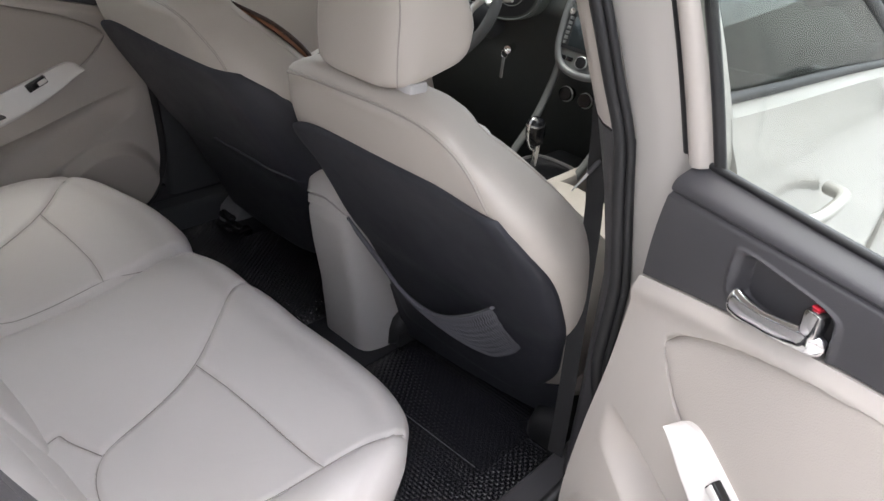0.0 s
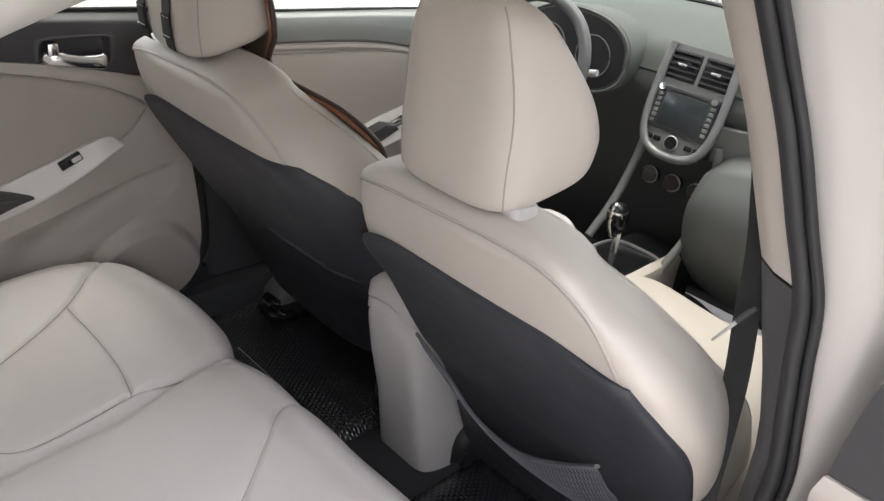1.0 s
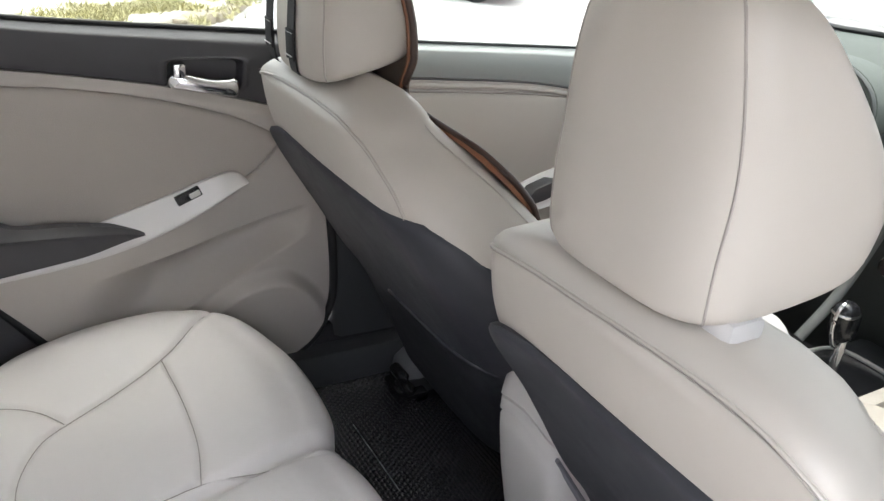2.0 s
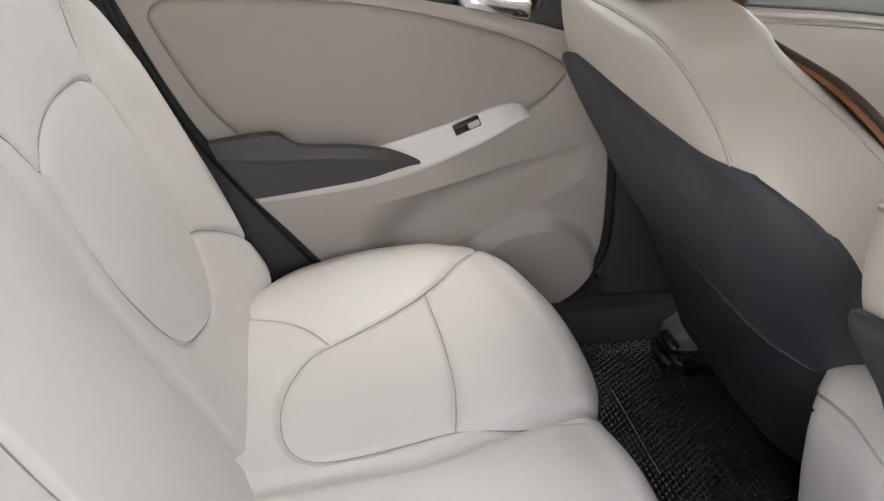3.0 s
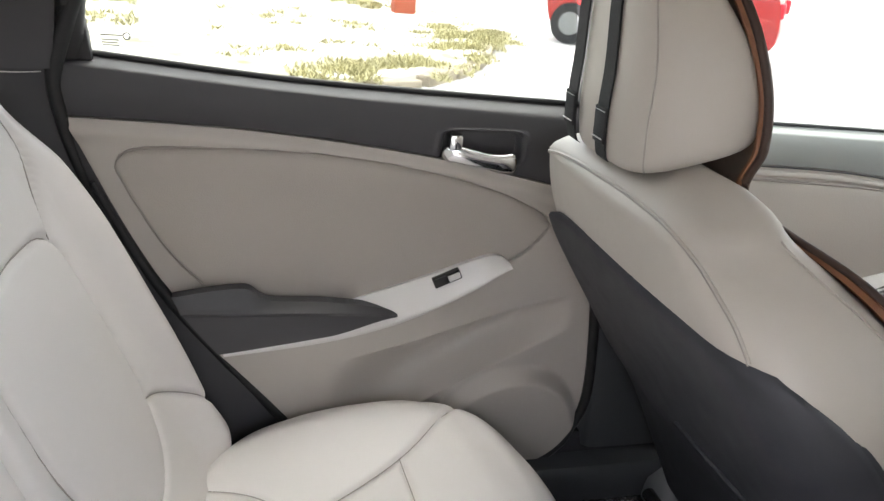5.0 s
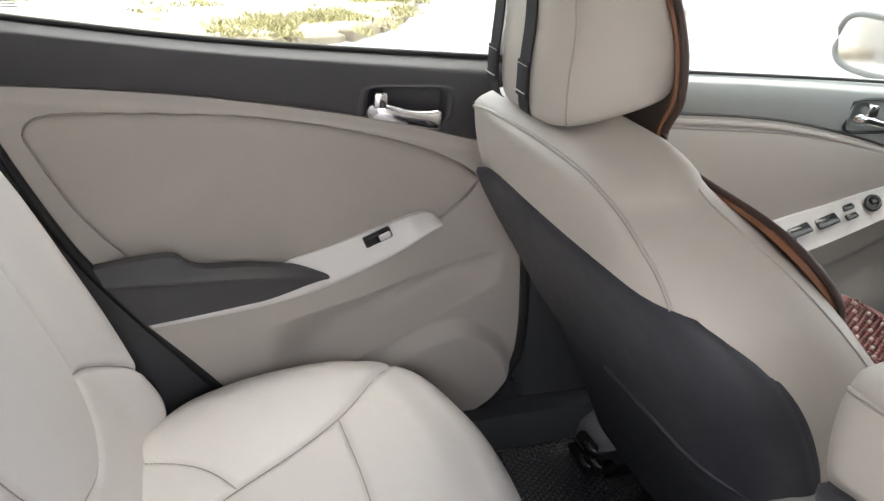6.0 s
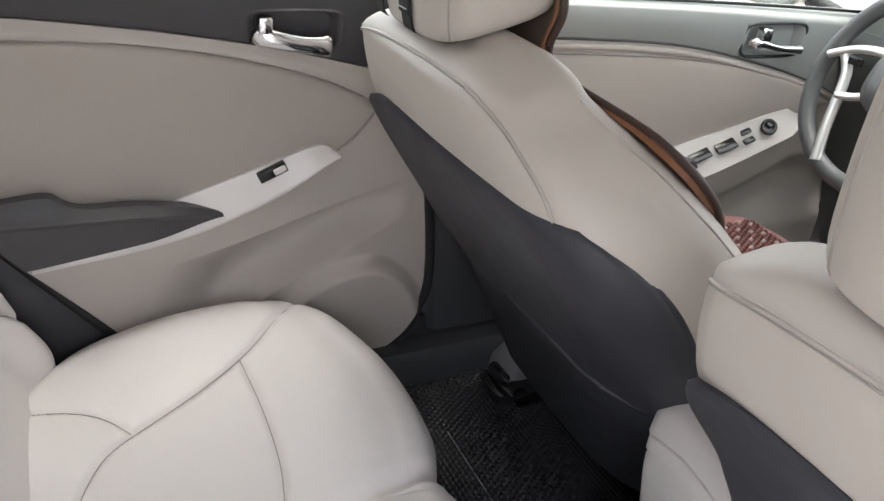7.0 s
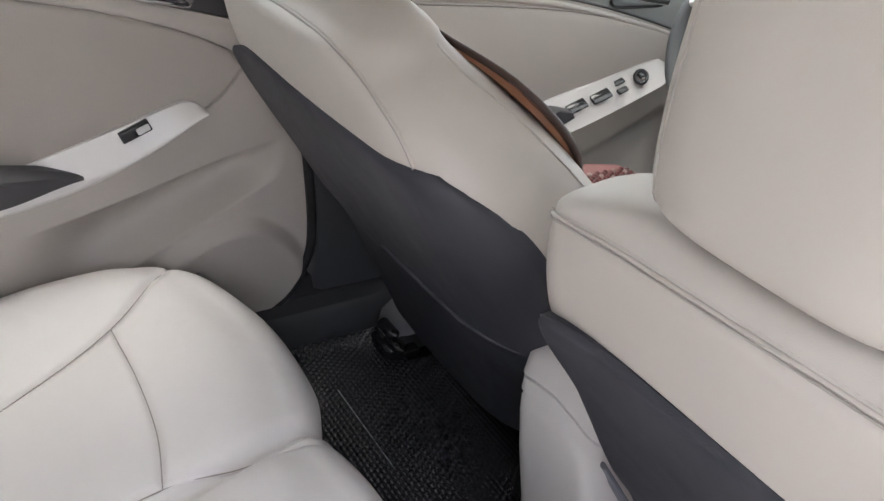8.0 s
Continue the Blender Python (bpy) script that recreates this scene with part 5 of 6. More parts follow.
BACK_SEAMS = [
    catmull([(-0.258, 0.904), (-0.30, 0.922), (-0.36, 0.932), (-0.45, 0.930), (-0.548, 0.906), (-0.556, 0.80), (-0.538, 0.685), (-0.49, 0.620), (-0.42, 0.600), (-0.355, 0.614), (-0.275, 0.656), (-0.236, 0.76), (-0.245, 0.85), (-0.258, 0.904)], 6),
    catmull([(-0.548, 0.906), (-0.575, 0.95), (-0.606, 1.02), (-0.615, 1.08)], 5),
    catmull([(-0.535, 0.668), (-0.575, 0.652), (-0.61, 0.625), (-0.64, 0.590)], 5),
    catmull([(-0.258, 0.904), (-0.238, 0.965), (-0.236, 0.99), (-0.20, 1.02), (-0.12, 1.03), (0.0, 1.03)], 6),
]
BACK_SEAMS += [line * (-1, 1) for line in BACK_SEAMS]
BACK_SEAMS.append(catmull([(0.080, 0.885), (0.082, 0.864), (0.083, 0.82), (0.083, 0.775), (0.082, 0.70)], 5))
XZ = P[..., [0, 2]]
d = np.full(x.shape, 9.0)
for line in BACK_SEAMS:
    d = np.minimum(d, line_distance(XZ, line))
P = P + N * (-0.006 * np.exp(-(d / 0.0042) ** 2) + 0.008 * (1 - np.exp(-d / 0.045)))[..., None]
for sx in (-1, 1):
    fold = line_distance(XZ, [(sx * 0.20, 0.40), (sx * 0.19, 0.62), (sx * 0.175, 0.80), (sx * 0.21, 0.95), (sx * 0.236, 0.99)])
    P[..., 1] -= 0.014 * np.exp(-(fold / 0.012) ** 2)
sheet("backrest", P, LIT_LEATHER, rear, "beige leather bench backrest", (0, -0.05, 0))
for line in BACK_SEAMS:
    pts = []
    for p in line:
        k = int(np.argmin(((XZ - p) ** 2).sum(-1)))
        q = P.reshape(-1, 3)[k]
        pts.append((p[0], q[1] + 0.0012, p[1]))
    tube("seam", smooth_line(pts), 0.0009, PIPING, rear, "stitched seam", 5)
for cx, w in ((-0.430, 0.135), (0.0, 0.12), (0.430, 0.135)):
    rings = []
    for dz, kx, ky in catmull([(0.0, 0.60, 0.6), (0.008, 0.85, 0.85), (0.03, 0.97, 0.98), (0.09, 1.02, 1.0), (0.14, 0.95, 0.92), (0.165, 0.75, 0.75), (0.175, 0.4, 0.4)], 4):
        q = super_ring(cx, -0.770 - 0.3 * dz, w * kx, 0.072 * ky, 3.4, 64)
        rings.append(np.column_stack([q, np.full(64, 1.118 + dz) - 0.25 * (q[:, 1] + 0.770)]))
    # darker leather tone stands in for the shade under the roof
    rest = loft("headrest", rings, SHADED_LEATHER, rear, "beige leather rear headrest", True, 60)
    R = np.array(rings)
    for sgn in (-1, 1):
        idx = int(np.argmin(np.hypot(R[10, :, 0] - cx - sgn * w * 0.80, R[10, :, 1] - R[10, :, 1].max())))
        tube("headrest_seam", R[3:-5, idx], 0.0012, PIPING, rest, "", 6)


# ---- console ----
console = thing("centre_console", (0, 0.6, 0.25), "grey-beige centre console with armrest lid and black gear lever", "console")
rings = []
for z, hw, yb in ((0.245, 0.082, 0.295), (0.30, 0.081, 0.286), (0.42, 0.080, 0.266), (0.54, 0.080, 0.238), (0.62, 0.080, 0.224), (0.645, 0.080, 0.221), (0.651, 0.0785, 0.223), (0.655, 0.0785, 0.223)):
    q = super_ring(0.003, yb + 0.23, hw + 0.006, 0.25, 6, 80)
    dip = 0.026 * ((q[:, 0] - 0.003) / 0.08) ** 2 * float(np.interp(z, [0.45, 0.6], [0, 1]))
    rings.append(np.column_stack([q, z - dip]))
loft("armrest_box", rings, CONSOLE_SKIN, console, "pale grey-beige armrest box", True, 35)


def lid_ring(z, hw, yb, dome=0.0):
    q = super_ring(0.003, yb + 0.23, hw + 0.006, 0.25 - (yb - 0.221), 6, 80)
    return np.column_stack([q, z - (0.026 - dome) * ((q[:, 0] - 0.003) / 0.08) ** 2])


loft("armrest_band", [lid_ring(0.653, 0.0785, 0.223), lid_ring(0.657, 0.081, 0.220), lid_ring(0.677, 0.081, 0.220), lid_ring(0.681, 0.0785, 0.223)], CONSOLE_SKIN, console, "", True, 35)
loft("armrest_lid", [lid_ring(0.680, 0.0785, 0.223), lid_ring(0.684, 0.082, 0.219), lid_ring(0.712, 0.0815, 0.221, 0.004), lid_ring(0.726, 0.078, 0.227, 0.010), lid_ring(0.737, 0.071, 0.238, 0.012), lid_ring(0.743, 0.058, 0.256, 0.012), lid_ring(0.746, 0.038, 0.29, 0.012)], CONSOLE_SKIN, console, "padded pale armrest lid", True, 35)
for zz in (0.6555, 0.6815):
    tube("armrest_seam", lid_ring(zz, 0.0792, 0.2225), 0.0016, PIPING, console, "dark joint line", 6, True)
block("console_side", (-0.105, 0.70, 0.25), (0.105, 1.30, 0.50), DASH_DARK, console, "dark console base", 0.02)
block("gear_plate", (-0.085, 0.86, 0.495), (0.085, 1.14, 0.520), BLACK_GLOSS, console, "black gear plate", 0.01)
ring = super_ring(0, 1.0, 0.088, 0.145, 4, 48)
tube("gear_plate_trim", np.column_stack([ring, np.full(48, 0.521)]), 0.005, SILVER, console, "silver gear surround", 6, True)
block("console_wing", (0.088, 0.70, 0.45), (0.125, 1.15, 0.56), BEIGE, console, "pale console edge", 0.015)
tube("lever_rod", [(0.0, 1.0, 0.52), (0.0, 0.995, 0.64)], 0.010, CHROME, console, "chrome gear lever rod", 10)
rings = []
for dz, k in ((0, 0.5), (0.01, 0.85), (0.03, 1.0), (0.06, 1.05), (0.08, 0.8), (0.088, 0.4)):
    q = super_ring(0.0, 0.985 - 0.2 * dz, 0.023 * k, 0.030 * k, 2.6, 24)
    rings.append(np.column_stack([q, np.full(24, 0.618 + dz)]))
loft("gear_knob", rings, BLACK_GLOSS, console, "black gear knob with silver cap", True, 60)
ring = super_ring(0.0, 0.972, 0.021, 0.028, 2.6, 24)
rim_line = [(0.0, 0.968 + 0.026 * math.cos(g) - 0.010 * math.sin(g), 0.655 + 0.050 * math.sin(g)) for g in np.linspace(0, 6.283, 32, endpoint=False)]
tube("knob_band", rim_line, 0.0045, CHROME, console, "chrome band round the knob", 8, True)
tube("knob_trim", np.column_stack([ring, np.full(24, 0.684)]), 0.004, CHROME, console, "chrome knob trim", 6, True)


# ---- dashboard ----
dash = thing("dashboard", (0, 1.35, 0.7), "grey dashboard with pale top, air vents and touch screen", "dashboard")
prof = catmull([(1.56, 1.125), (1.42, 1.115), (1.30, 1.085), (1.22, 1.05), (1.185, 0.99)], 8)
u = np.linspace(-0.70, 0.70, 60)
P = np.array([[(xx, p[0], p[1] - 0.02 * (xx / 0.7) ** 2) for p in prof] for xx in u])
sheet("dash_top", P, DASH_TOP, dash, "pale dashboard top", (0, 0.02, -0.02))
prof = catmull([(1.186, 0.985), (1.175, 0.94), (1.20, 0.88), (1.23, 0.78), (1.26, 0.66), (1.32, 0.5), (1.40, 0.35)], 8)
P = np.array([[(xx, p[0], p[1]) for p in prof] for xx in u])
sheet("dash_face", P, DASH_FACE, dash, "dark dashboard face", (0, 0.03, 0))
rings = []
for xx, k in ((0.115, 0.45), (0.13, 0.68), (0.17, 0.86), (0.25, 0.97), (0.4, 1.0), (0.62, 1.0), (0.69, 0.9)):
    r = catmull([(1.12, 0.865), (1.07, 0.83), (1.03, 0.74), (1.06, 0.60), (1.14, 0.48), (1.30, 0.45), (1.30, 0.865)], 6, True)
    mid = r.mean(0)
    r = mid + (r - mid) * k
    rings.append(np.column_stack([np.full(len(r), xx), r]))
loft("glove_box", rings, GLOVE, dash, "grey glove box bulge", True, 50)
# centre stack
C_TURN = Matrix.Rotation(radians(-14), 4, "X")
def stack_point(a, b, off=0.0):
    """A point of the sloping centre face: a across, b up."""
    p = C_TURN @ Vector((a, -off, 0.92 * b))
    return (0.012 + p.x, 1.165 + p.y, 0.890 + p.z)
ring = [(-0.092, 0.20), (-0.098, 0.06), (-0.092, -0.03), (-0.070, -0.078), (-0.03, -0.098), (0.03, -0.098), (0.070, -0.078), (0.092, -0.03), (0.098, 0.06), (0.092, 0.20)]
c = catmull(ring, 5)
tube("stack_trim", [stack_point(a, b, 0.022) for a, b in c], 0.011, STACK_TRIM, dash, "silver-grey surround of the centre stack", 10)
bm = bmesh.new()
vs = [bm.verts.new(stack_point(a, b, 0.016)) for a, b in c]
vb = [bm.verts.new(stack_point(a, b, -0.06)) for a, b in c]
bm.faces.new(vs)
for i in range(len(vs)):
    bm.faces.new((vs[i], vs[(i + 1) % len(vs)], vb[(i + 1) % len(vs)], vb[i]))
part("stack_face", bm, DASH_GREY, dash, "grey centre stack face")
def stack_block(name, a0, b0, a1, b1, o0, o1, m, parent, lab="", bv=0.003):
    bm = bmesh.new()
    bmesh.ops.create_cube(bm, size=1)
    for q in bm.verts:
        q.co = Vector(stack_point((a0 + a1) / 2 + q.co.x * (a1 - a0), (b0 + b1) / 2 + q.co.z * (b1 - b0), (o0 + o1) / 2 - q.co.y * (o1 - o0)))
    if bv:
        bmesh.ops.bevel(bm, geom=bm.edges[:], offset=bv, segments=2, affect="EDGES", profile=0.5)
    return part(name, bm, m, parent, lab)
unit = stack_block("head_unit", -0.084, -0.034, 0.084, 0.085, 0.015, 0.026, DASH_DARK, dash, "dark head unit with touch screen")
stack_block("screen", -0.060, -0.022, 0.060, 0.068, 0.025, 0.028, SCREEN, unit, "dark blue-grey touch screen", 0.001)
for sx in (-0.073, 0.073):
    for k in range(6):
        stack_block("side_button", sx - 0.006, -0.020 + k * 0.015, sx + 0.006, -0.010 + k * 0.015, 0.025, 0.030, STACK_TRIM, unit, "", 0.001)
    p = [stack_point(sx, 0.079, o) for o in (0.02, 0.036)]
    tube("unit_knob", p, 0.009, CHROME, unit, "chrome rotary knob", 14)
stack_block("disc_slot", -0.055, 0.074, 0.055, 0.079, 0.025, 0.0275, BLACK, unit, "", 0.0005)
p = [stack_point(0.0, -0.060, o) for o in (0.015, 0.030)]
tube("volume_knob", p, 0.017, BLACK_GLOSS, dash, "black knob with a silver ring", 18)
tube("volume_ring", [stack_point(0.018 * math.cos(t), -0.060 + 0.018 * math.sin(t), 0.026) for t in np.linspace(0, 6.283, 24, endpoint=False)], 0.0025, SILVER, dash, "", 6, True)
for sx in (-0.045, 0.045, -0.07, 0.07):
    stack_block("stack_button", sx - 0.010, -0.067, sx + 0.010, -0.054, 0.014, 0.021, BLACK_GLOSS, dash, "", 0.002)
for sx in (-0.045, 0.047):
    vent = stack_block("air_vent", sx - 0.041, 0.105, sx + 0.041, 0.185, 0.012, 0.018, BLACK, dash, "black slatted air vent", 0.002)
    for k in range(5):
        stack_block("slat", sx - 0.038, 0.113 + k * 0.016, sx + 0.038, 0.118 + k * 0.016, 0.016, 0.026, DASH_DARK, vent, "", 0.001)
    stack_block("vent_tab", sx - 0.012, 0.143, sx + 0.014, 0.151, 0.026, 0.034, CHROME, vent, "chrome vent tab", 0.002)
u, v = np.meshgrid(np.linspace(0, 1, 24), np.linspace(0, 1, 8), indexing="ij")
z = 0.815 + 0.085 * u + (0.095 - 0.03 * u) * v
sheet("dash_inlay", np.stack([0.098 + 0.56 * u, 1.208 - 0.25 * (z - 0.845) - 0.03, z], -1), DASH_GREY, dash, "pale inlay across the dash", (0, 0.03, 0))
# climate knobs
for sx in (-0.07, 0.0, 0.07):
    base = (0.014 + sx, 1.215, 0.712)
    tube("climate_knob", [base, (base[0], base[1] - 0.032, base[2] + 0.008)], 0.021, BLACK_GLOSS, dash, "black rotary climate knob", 18)
    tube("climate_ring", [(base[0] + 0.022 * math.cos(t), base[1] - 0.022, base[2] + 0.005 + 0.022 * math.sin(t)) for t in np.linspace(0, 6.283, 24, endpoint=False)], 0.003, SILVER, dash, "", 6, True)
# console side ribs and instrument hood
for s in (-1, 1):
    tube("stack_rib", catmull([(s * 0.10 + 0.02, 1.17, 0.86), (s * 0.115 + 0.02, 1.17, 0.76), (s * 0.118 + 0.015, 1.12, 0.64), (s * 0.115, 1.05, 0.54)], 8), 0.012, DASH_GREY, dash, "grey rib beside the stack", 10)
rings = []
for yy, k in ((1.25, 0.90), (1.17, 0.97), (1.12, 1.0), (1.115, 0.95)):
    q = super_ring(-0.335, 1.000, 0.182 * k, 0.112 * k, 2.4, 40)
    rings.append(np.column_stack([q[:, 0], np.full(40, yy), q[:, 1]]))
hood = loft("instrument_hood", rings, DASH_TOP, dash, "grey instrument hood", True, 50)
q = super_ring(-0.335, 1.000, 0.166, 0.098, 2.4, 48)
loft("instrument_face", [np.column_stack([q[:, 0], np.full(48, yy), q[:, 1]]) for yy in (1.1135, 1.1165)], BLACK, hood, "black instrument face")
q = super_ring(-0.335, 1.000, 0.176, 0.107, 2.4, 48)
tube("hood_rim", np.column_stack([q[:, 0], np.full(48, 1.116), q[:, 1]]), 0.0045, GLOVE, hood, "grey hood rim", 6, True)
sweep = [(xx, 1.565 - 0.05 * (xx / 0.66) ** 2, 1.128 - 0.012 * (xx / 0.66) ** 2) for xx in np.linspace(-0.56, 0.56, 16)]
rise = [(0.635 - 0.11 * f, 1.53 - 0.80 * f, 1.122 + 0.255 * f) for f in (0.02, 0.06, 0.12, 0.25, 0.45, 0.65)]
sweep = [(-p[0], p[1], p[2]) for p in rise[::-1]] + sweep + rise
tube("screen_edge", catmull(sweep, 3), 0.008, BLACK, dash, "black windscreen edge", 6)
for sx in (-0.415, -0.265):
    ring = [(sx + 0.055 * math.cos(t), 1.112, 0.995 + 0.055 * math.sin(t)) for t in np.linspace(0, 6.283, 28, endpoint=False)]
    tube("dial_ring", ring, 0.0016, DASH_GREY, hood, "grey dial ring", 6, True)

# steering wheel
wheel = thing("steering_wheel", (-0.34, 0.93, 0.93), "black leather steering wheel with silver spokes", "steering wheel")
W_M = Matrix.Translation((-0.335, 0.90, 0.972)) @ Matrix.Rotation(radians(-24), 4, "X")
def wheel_point(a, b, off=0.0):
    return tuple(W_M @ Vector((a, -off, b)))
tube("rim", [wheel_point(0.183 * math.cos(t), 0.183 * math.sin(t)) for t in np.linspace(0, 6.283, 64, endpoint=False)], 0.0155, WHEEL_GREY, wheel, "grey-black leather rim", 12, True)
rings = []
for o, k in ((-0.03, 0.7), (0.0, 1.0), (0.025, 0.95), (0.04, 0.7), (0.045, 0.3)):
    q = super_ring(0, 0, 0.078 * k, 0.066 * k, 2.8, 32)
    rings.append([wheel_point(a, b, o) for a, b in q])
loft("hub", rings, WHEEL_GREY, wheel, "grey-black airbag hub", True, 60)
for sx in (-1, 1):
    for pts, w in (([(0.055, 0.040), (0.10, 0.040), (0.14, 0.030), (0.174, 0.012)], 0.013), ([(0.148, 0.024), (0.122, -0.01), (0.108, -0.06), (0.096, -0.11), (0.078, -0.168)], 0.011), ([(0.05, -0.03), (0.085, -0.045), (0.112, -0.05)], 0.012)):
        tube("spoke", [wheel_point(sx * a, b, 0.012) for a, b in catmull(pts, 6)], w, SILVER, wheel, "silver spoke", 10, False, 0.6)
    block("spoke_button", np.array(wheel_point(sx * 0.112, 0.012, 0.022)) - (0.014, 0.004, 0.008), np.array(wheel_point(sx * 0.112, 0.012, 0.022)) + (0.014, 0.004, 0.008), BLACK_GLOSS, wheel, "black switch", 0.003)
tube("column", [wheel_point(0, 0, -0.02), (-0.34, 1.15, 0.86)], 0.045, DASH_DARK, wheel, "dark steering column shroud", 14)
tube("stalk", [wheel_point(0.05, 0.02, -0.05), wheel_point(0.19, 0.05, -0.05)], 0.008, SILVER, wheel, "pale indicator stalk", 8)
tube("ignition_key", [(-0.215, 1.10, 0.83), (-0.205, 1.06, 0.83)], 0.012, CHROME, wheel, "ignition key in its barrel", 10)
tube("key_ring", [(-0.206 + 0.012 * math.cos(g), 1.052, 0.818 + 0.012 * math.sin(g)) for g in np.linspace(0, 6.283, 16, endpoint=False)], 0.0016, CHROME, wheel, "steel key ring", 6, True)
block("hanging_key", (-0.212, 1.049, 0.745), (-0.202, 1.053, 0.808), STACK_TRIM, wheel, "steel key hanging from the ring", 0.0015)


# ---- floor mats ----
def floor_mat(sign, label):
    fm = thing("floor_mat", (sign * 0.38, 0.2, 0.27), label, "floor mat", "rear floor mats")
    for name, x0, x1, y1, nx, ny in (("mat_skin", 0.095, 0.535, 0.50, *((300, 420) if sign < 0 else (240, 330))), ("mat_ear", 0.5352, 0.662, 0.362, 90, 300)):
        u, v = np.meshgrid(np.linspace(0, 1, nx), np.linspace(0, 1, ny), indexing="ij")
        x = x0 + (x1 - x0) * u
        y = -0.03 + (y1 + 0.03) * v
        z = 0.272 + 0.012 * step(x, 0.62, 0.66) - 0.03 * np.exp(-((x - 0.095) / 0.03) ** 2)
        row = np.floor(y / 0.0095)
        cell = ((x / 0.0128 + 0.5 * (row % 2)) % 1.0) - 0.5
        line = (y / 0.0095) % 1.0 - 0.5
        z = z + 0.0022 * np.clip(1 - (cell / 0.46) ** 2 - (line / 0.48) ** 2, 0, 1) + 0.0010 * line
        sheet(name, np.stack([sign * x, y, z], -1), MAT_BLACK, fm, "embossed black vinyl", (0, 0, -0.008), 80)
    for k in range(46):
        xx = 0.30 + k * 0.0047
        tube("stitch", [(sign * xx, 0.19, 0.277), (sign * (xx + 0.0028), 0.19, 0.277)], 0.0011, DASH_GREY, fm, "", 5)
    return fm


floor_mat(-1, "black embossed vinyl floor mat behind the driver's seat")
floor_mat(1, "black embossed vinyl floor mat behind the passenger seat")


# ---- outside ----
GROUND = mat("pale_concrete", (0.42, 0.41, 0.40), 0.9, grain=0.4, grain_scale=60, blotch=0.12, blotch_scale=0.8)
GRASS_SOIL = mat("dry_grass_soil", (0.50, 0.48, 0.42), 0.95, grain=0.6, grain_scale=40, blotch=0.35, blotch_scale=2.5)
nt = GRASS_SOIL.node_tree
base_in = nt.nodes["Principled BSDF"].inputs["Base Color"]
was = base_in.links[0].from_socket
for size, lo, hi, tone in ((3.2, 0.56, 0.70, (0.24, 0.22, 0.11, 1)), (9.0, 0.60, 0.68, (0.21, 0.18, 0.13, 1)), (1.3, 0.58, 0.75, (0.40, 0.375, 0.24, 1))):
    where = nt.nodes.new("ShaderNodeTexCoord")
    patch = nt.nodes.new("ShaderNodeTexNoise")
    patch.inputs["Scale"].default_value = size
    patch.inputs["Detail"].default_value = 8
    nt.links.new(where.outputs["Object"], patch.inputs["Vector"])
    span = nt.nodes.new("ShaderNodeMapRange")
    span.inputs["From Min"].default_value, span.inputs["From Max"].default_value = lo, hi
    nt.links.new(patch.outputs["Fac"], span.inputs["Value"])
    mix = nt.nodes.new("ShaderNodeMix")
    mix.data_type = "RGBA"
    nt.links.new(span.outputs["Result"], mix.inputs["Factor"])
    nt.links.new(was, mix.inputs[6])
    mix.inputs[7].default_value = tone
    was = mix.outputs[2]
nt.links.new(was, base_in)
GRASS = mat("grass_blades", (0.37, 0.34, 0.175), 0.8, blotch=0.4, blotch_scale=3)
KERB = mat("kerb_stone", (0.29, 0.25, 0.19), 0.9, grain=0.5, grain_scale=60, blotch=0.6, blotch_scale=9)
RED_PAINT = mat("red_car_paint", (0.36, 0.012, 0.012), 0.3, blotch=0.03, coat=0.6)
ORANGE_POST = mat("orange_red_post", (0.42, 0.10, 0.05), 0.7, blotch=0.15)
u, v = np.meshgrid(np.linspace(-1, 1, 41), np.linspace(-1, 1, 41), indexing="ij")
P = np.stack([np.sign(u) * np.abs(u) ** 3 * 900, np.sign(v) * np.abs(v) ** 3 * 900, 0 * u], -1)
tagged(sheet("ground", P, GROUND), "pale concrete yard and road", "ground", "", "structure")
# grass island with a kerb
outline = catmull([(-5.9, 0.3), (-6.35, 1.25), (-7.4, 2.0), (-8.8, 2.55), (-9.8, 2.75), (-11.5, 2.5), (-14, 0.8), (-16, -3), (-14, -8), (-9, -9), (-6.2, -6), (-5.7, -2)], 8, True)
verge = thing("grass_verge", (-10, -2, 0), "dry grass verge with a stone kerb", "verge")
prism("soil", [tuple(p) for p in outline], 2, 0.0, 0.10, GRASS_SOIL, verge, "patchy dry soil", 0.02)
step_len = np.cumsum(np.r_[0, np.linalg.norm(np.diff(np.r_[outline, outline[:1]], axis=0), axis=1)])
total = step_len[-1]
close = np.r_[outline, outline[:1]]
bm = bmesh.new()
bmesh.ops.create_cube(bm, size=1)
for q in bm.verts:
    q.co = Vector((q.co.x * 0.56, q.co.y * 0.20, q.co.z * 0.16))
bmesh.ops.bevel(bm, geom=bm.edges[:], offset=0.02, segments=2, affect="EDGES", profile=0.5)
stone_me = bpy.data.meshes.new("kerb_stone")
bm.to_mesh(stone_me)
bm.free()
stone_me.materials.append(KERB)
rng = random.Random(4)
for i in range(int(total / 0.58)):
    s0 = i * 0.58
    p = np.array([np.interp(s0, step_len, close[:, k]) for k in range(2)])
    q = np.array([np.interp((s0 + 0.3) % total, step_len, close[:, k]) for k in range(2)])
    ob = new("kerb_stone", stone_me)
    ob.parent = verge
    ob.matrix_parent_inverse = verge.matrix_basis.inverted()
    ob.matrix_basis = Matrix.Translation((p[0], p[1], 0.012 + rng.uniform(-0.02, 0.015))) @ Matrix.Rotation(rng.uniform(-0.06, 0.06), 4, "X") @ Matrix.Rotation(math.atan2(q[1] - p[1], q[0] - p[0]) + rng.uniform(-0.03, 0.03), 4, "Z")
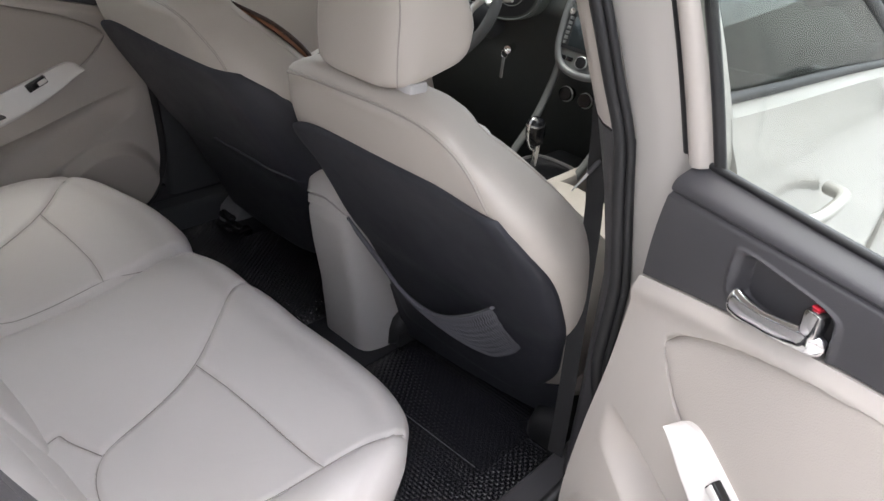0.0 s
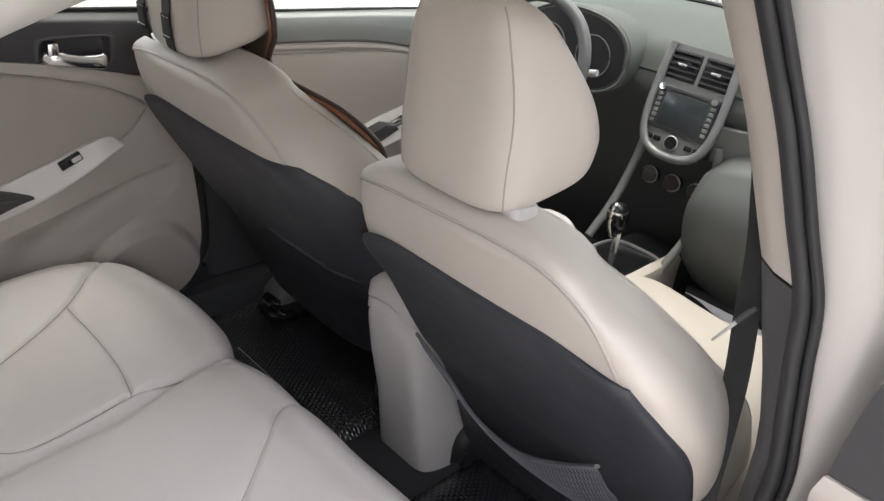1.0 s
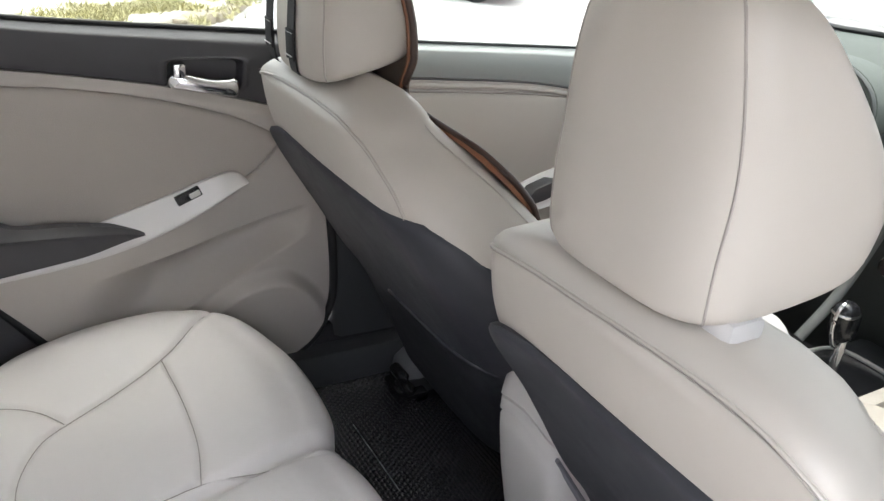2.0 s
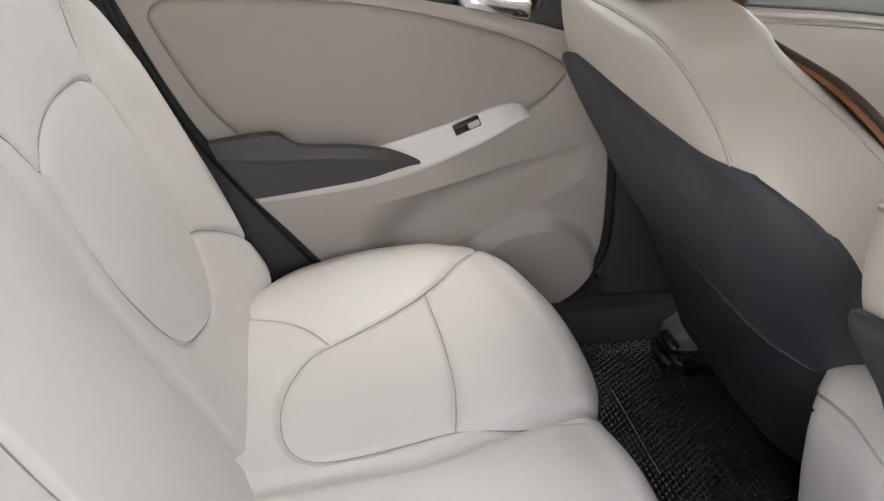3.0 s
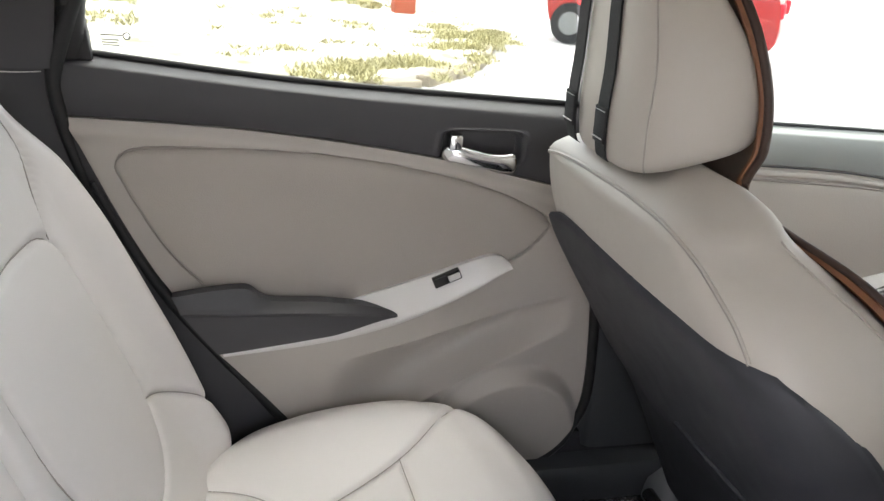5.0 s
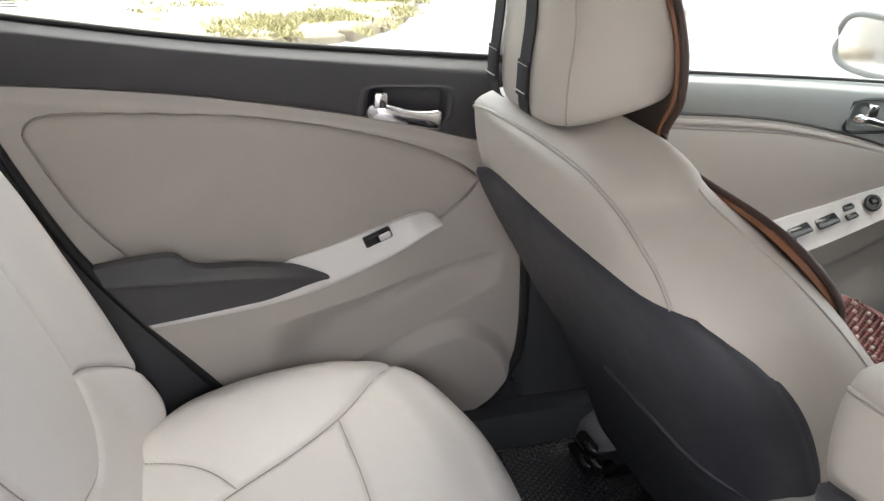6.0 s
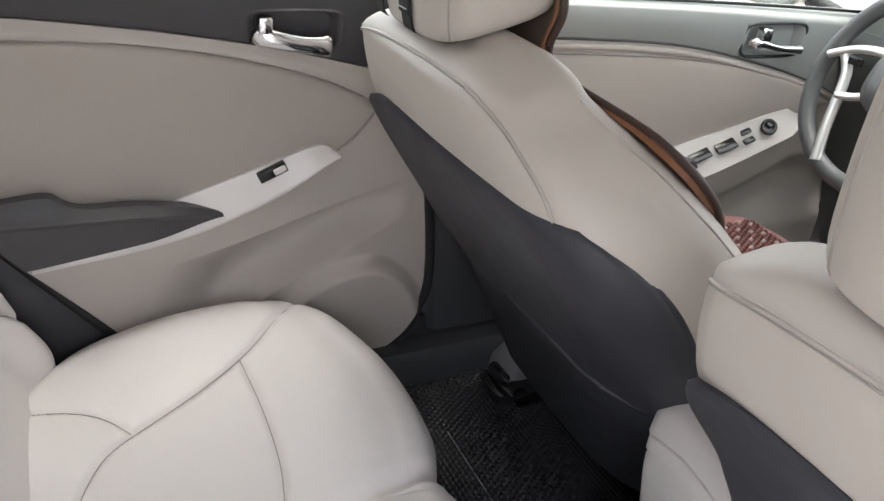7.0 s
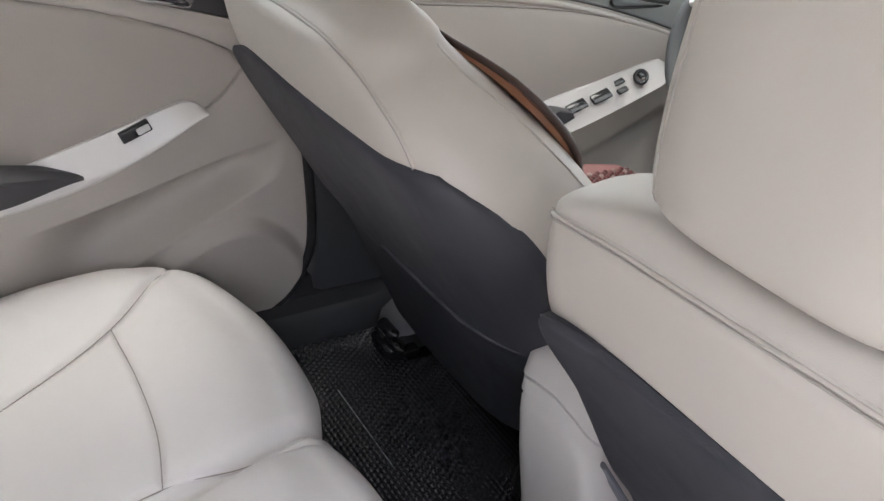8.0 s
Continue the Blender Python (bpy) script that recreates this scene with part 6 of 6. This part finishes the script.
v, f = [], []
tufts = []
for i in range(520):
    k = rng.random() * 5.2
    p = np.array([np.interp(k, range(6), [q[c] for q in ((-6.0, 0.25), (-6.5, 1.1), (-7.4, 1.75), (-8.7, 2.25), (-9.3, 2.45), (-9.6, 2.5))]) for c in (0, 1)])
    p = p + np.array((rng.gauss(0, 0.24), rng.gauss(0, 0.24)))
    if noise.noise(Vector((p[0] * 2.2, p[1] * 2.2, 0.3))) > -0.1:
        tufts.append((p, 1.0))
for cx, cy, n_t, wide in ((-12.0, 1.3, 26, 0.35), (-11.6, 1.55, 14, 0.35), (-12.2, -2.0, 60, 0.5), (-10.5, -1.8, 50, 0.35), (-8.7, -1.7, 24, 0.3), (-10.0, 0.1, 10, 0.4), (-8.6, -0.6, 4, 0.3), (-6.9, -0.2, 5, 0.2), (-9.3, 0.9, 8, 0.35), (-7.6, 0.6, 4, 0.3)):
    for i in range(n_t):
        tufts.append((np.array((cx + rng.gauss(0, wide), cy + rng.gauss(0, wide))), 1.0))
for p0, big in tufts:
    for i in range(22):
        p = p0 + np.array((rng.gauss(0, 0.055), rng.gauss(0, 0.055)))
        h = rng.uniform(0.015, 0.075) * big
        ang = rng.random() * 6.28
        dx, dy = 0.014 * math.cos(ang), 0.014 * math.sin(ang)
        k = len(v)
        lx, ly = rng.gauss(0, 0.05), rng.gauss(0, 0.05)
        v += [(p[0] - dx, p[1] - dy, 0.09), (p[0] + dx, p[1] + dy, 0.09), (p[0] + lx, p[1] + ly, 0.10 + h)]
        f.append((k, k + 1, k + 2))
me = bpy.data.meshes.new("grass")
me.from_pydata(v, [], f)
tagged(finish("grass", me, GRASS, verge, "yellow-green grass tufts", False), kind="stuff")
# post and far plants
post = tagged(block("post", (-11.3, 1.80, 0.0), (-11.0, 2.12, 1.9), ORANGE_POST, None, "", 0.02), "orange-red painted post on the verge", "post")

WHITEWASH = mat("whitewash", (0.82, 0.82, 0.82), 0.85, grain=0.3, grain_scale=60, blotch=0.06, blotch_scale=3)
tagged(block("pillar", (-7.75, -1.30, 0.0), (-7.25, -0.73, 2.4), WHITEWASH, None, "", 0.02), "plain whitewashed square pillar on the verge", "pillar")


def far_car(matrix, label):
    """A small hatchback parked outside."""
    car = thing("hatchback", (0, 0, 0), label, "car")
    side = catmull([(-1.48, 0.36), (-1.54, 0.62), (-1.50, 0.86), (-1.22, 0.98), (-0.72, 1.42), (0.9, 1.46), (1.55, 1.10), (1.72, 0.95), (1.78, 0.40), (1.5, 0.26), (0.5, 0.26), (-0.6, 0.26), (-1.2, 0.26), (-1.34, 0.27), (-1.44, 0.30)], 5, True)
    prism("body", [tuple(p) for p in side], 1, -0.80, 0.80, RED_PAINT, car, "glossy red body", 0.025)
    glassy = catmull([(-1.12, 0.99), (-0.66, 1.37), (0.85, 1.40), (1.35, 1.05), (1.2, 0.97)], 4, True)
    for sy in (-1, 1):
        prism("side_glass", [tuple(p) for p in glassy], 1, sy * 0.79, sy * 0.812, BLACK_GLOSS, car, "dark side windows", 0.004)
        for wx in (-1.12, 1.12):
            c = [(wx + 0.0, sy * 0.70, 0.30), (wx, sy * 0.84, 0.30)]
            tyre = tube("wheel", c, 0.30, BLACK, car, "black tyre", 28)
            tube("rim", [(wx, sy * 0.80, 0.30), (wx, sy * 0.852, 0.30)], 0.17, DASH_GREY, tyre, "grey rim", 20)
    block("rear_window", (1.60, -0.62, 1.02), (1.62, 0.62, 1.32), BLACK_GLOSS, car, "dark rear window", 0.004, Matrix.Rotation(radians(-42), 4, "Y"))
    for sy in (-0.66, 0.66):
        block("tail_lamp", (1.72, sy - 0.10, 0.72), (1.80, sy + 0.10, 0.92), RED_DOT, car, "red tail lamp", 0.02)
        block("head_lamp", (-1.55, sy - 0.09, 0.66), (-1.46, sy + 0.09, 0.76), DASH_GREY, car, "clear head lamp", 0.02)
    car.matrix_basis = matrix
    return car


far_car(Matrix.Translation((-9.45, 5.18, 0)) @ Matrix.Rotation(radians(50), 4, "Z") @ Matrix.Scale(0.9, 4), "small glossy red hatchback parked across the road")

# plain unseen walls closing the place behind the camera, added to block low skylight
SHADE_WALL = mat("grey_render", (0.42, 0.405, 0.385), 0.9, grain=0.5, grain_scale=80, blotch=0.2, blotch_scale=0.6)
tagged(block("shade_wall_east", (3.3, -14, 0), (3.55, 12, 2.0), SHADE_WALL, None, "", 0.03), "unseen plain grey wall added to block low sky light from the right", "wall", "", "structure")
tagged(block("shade_wall_south", (-6.0, -4.6, 0), (3.3, -4.35, 1.9), SHADE_WALL, None, "", 0.03), "unseen plain grey wall added behind the car to shade the open door", "wall", "", "structure")
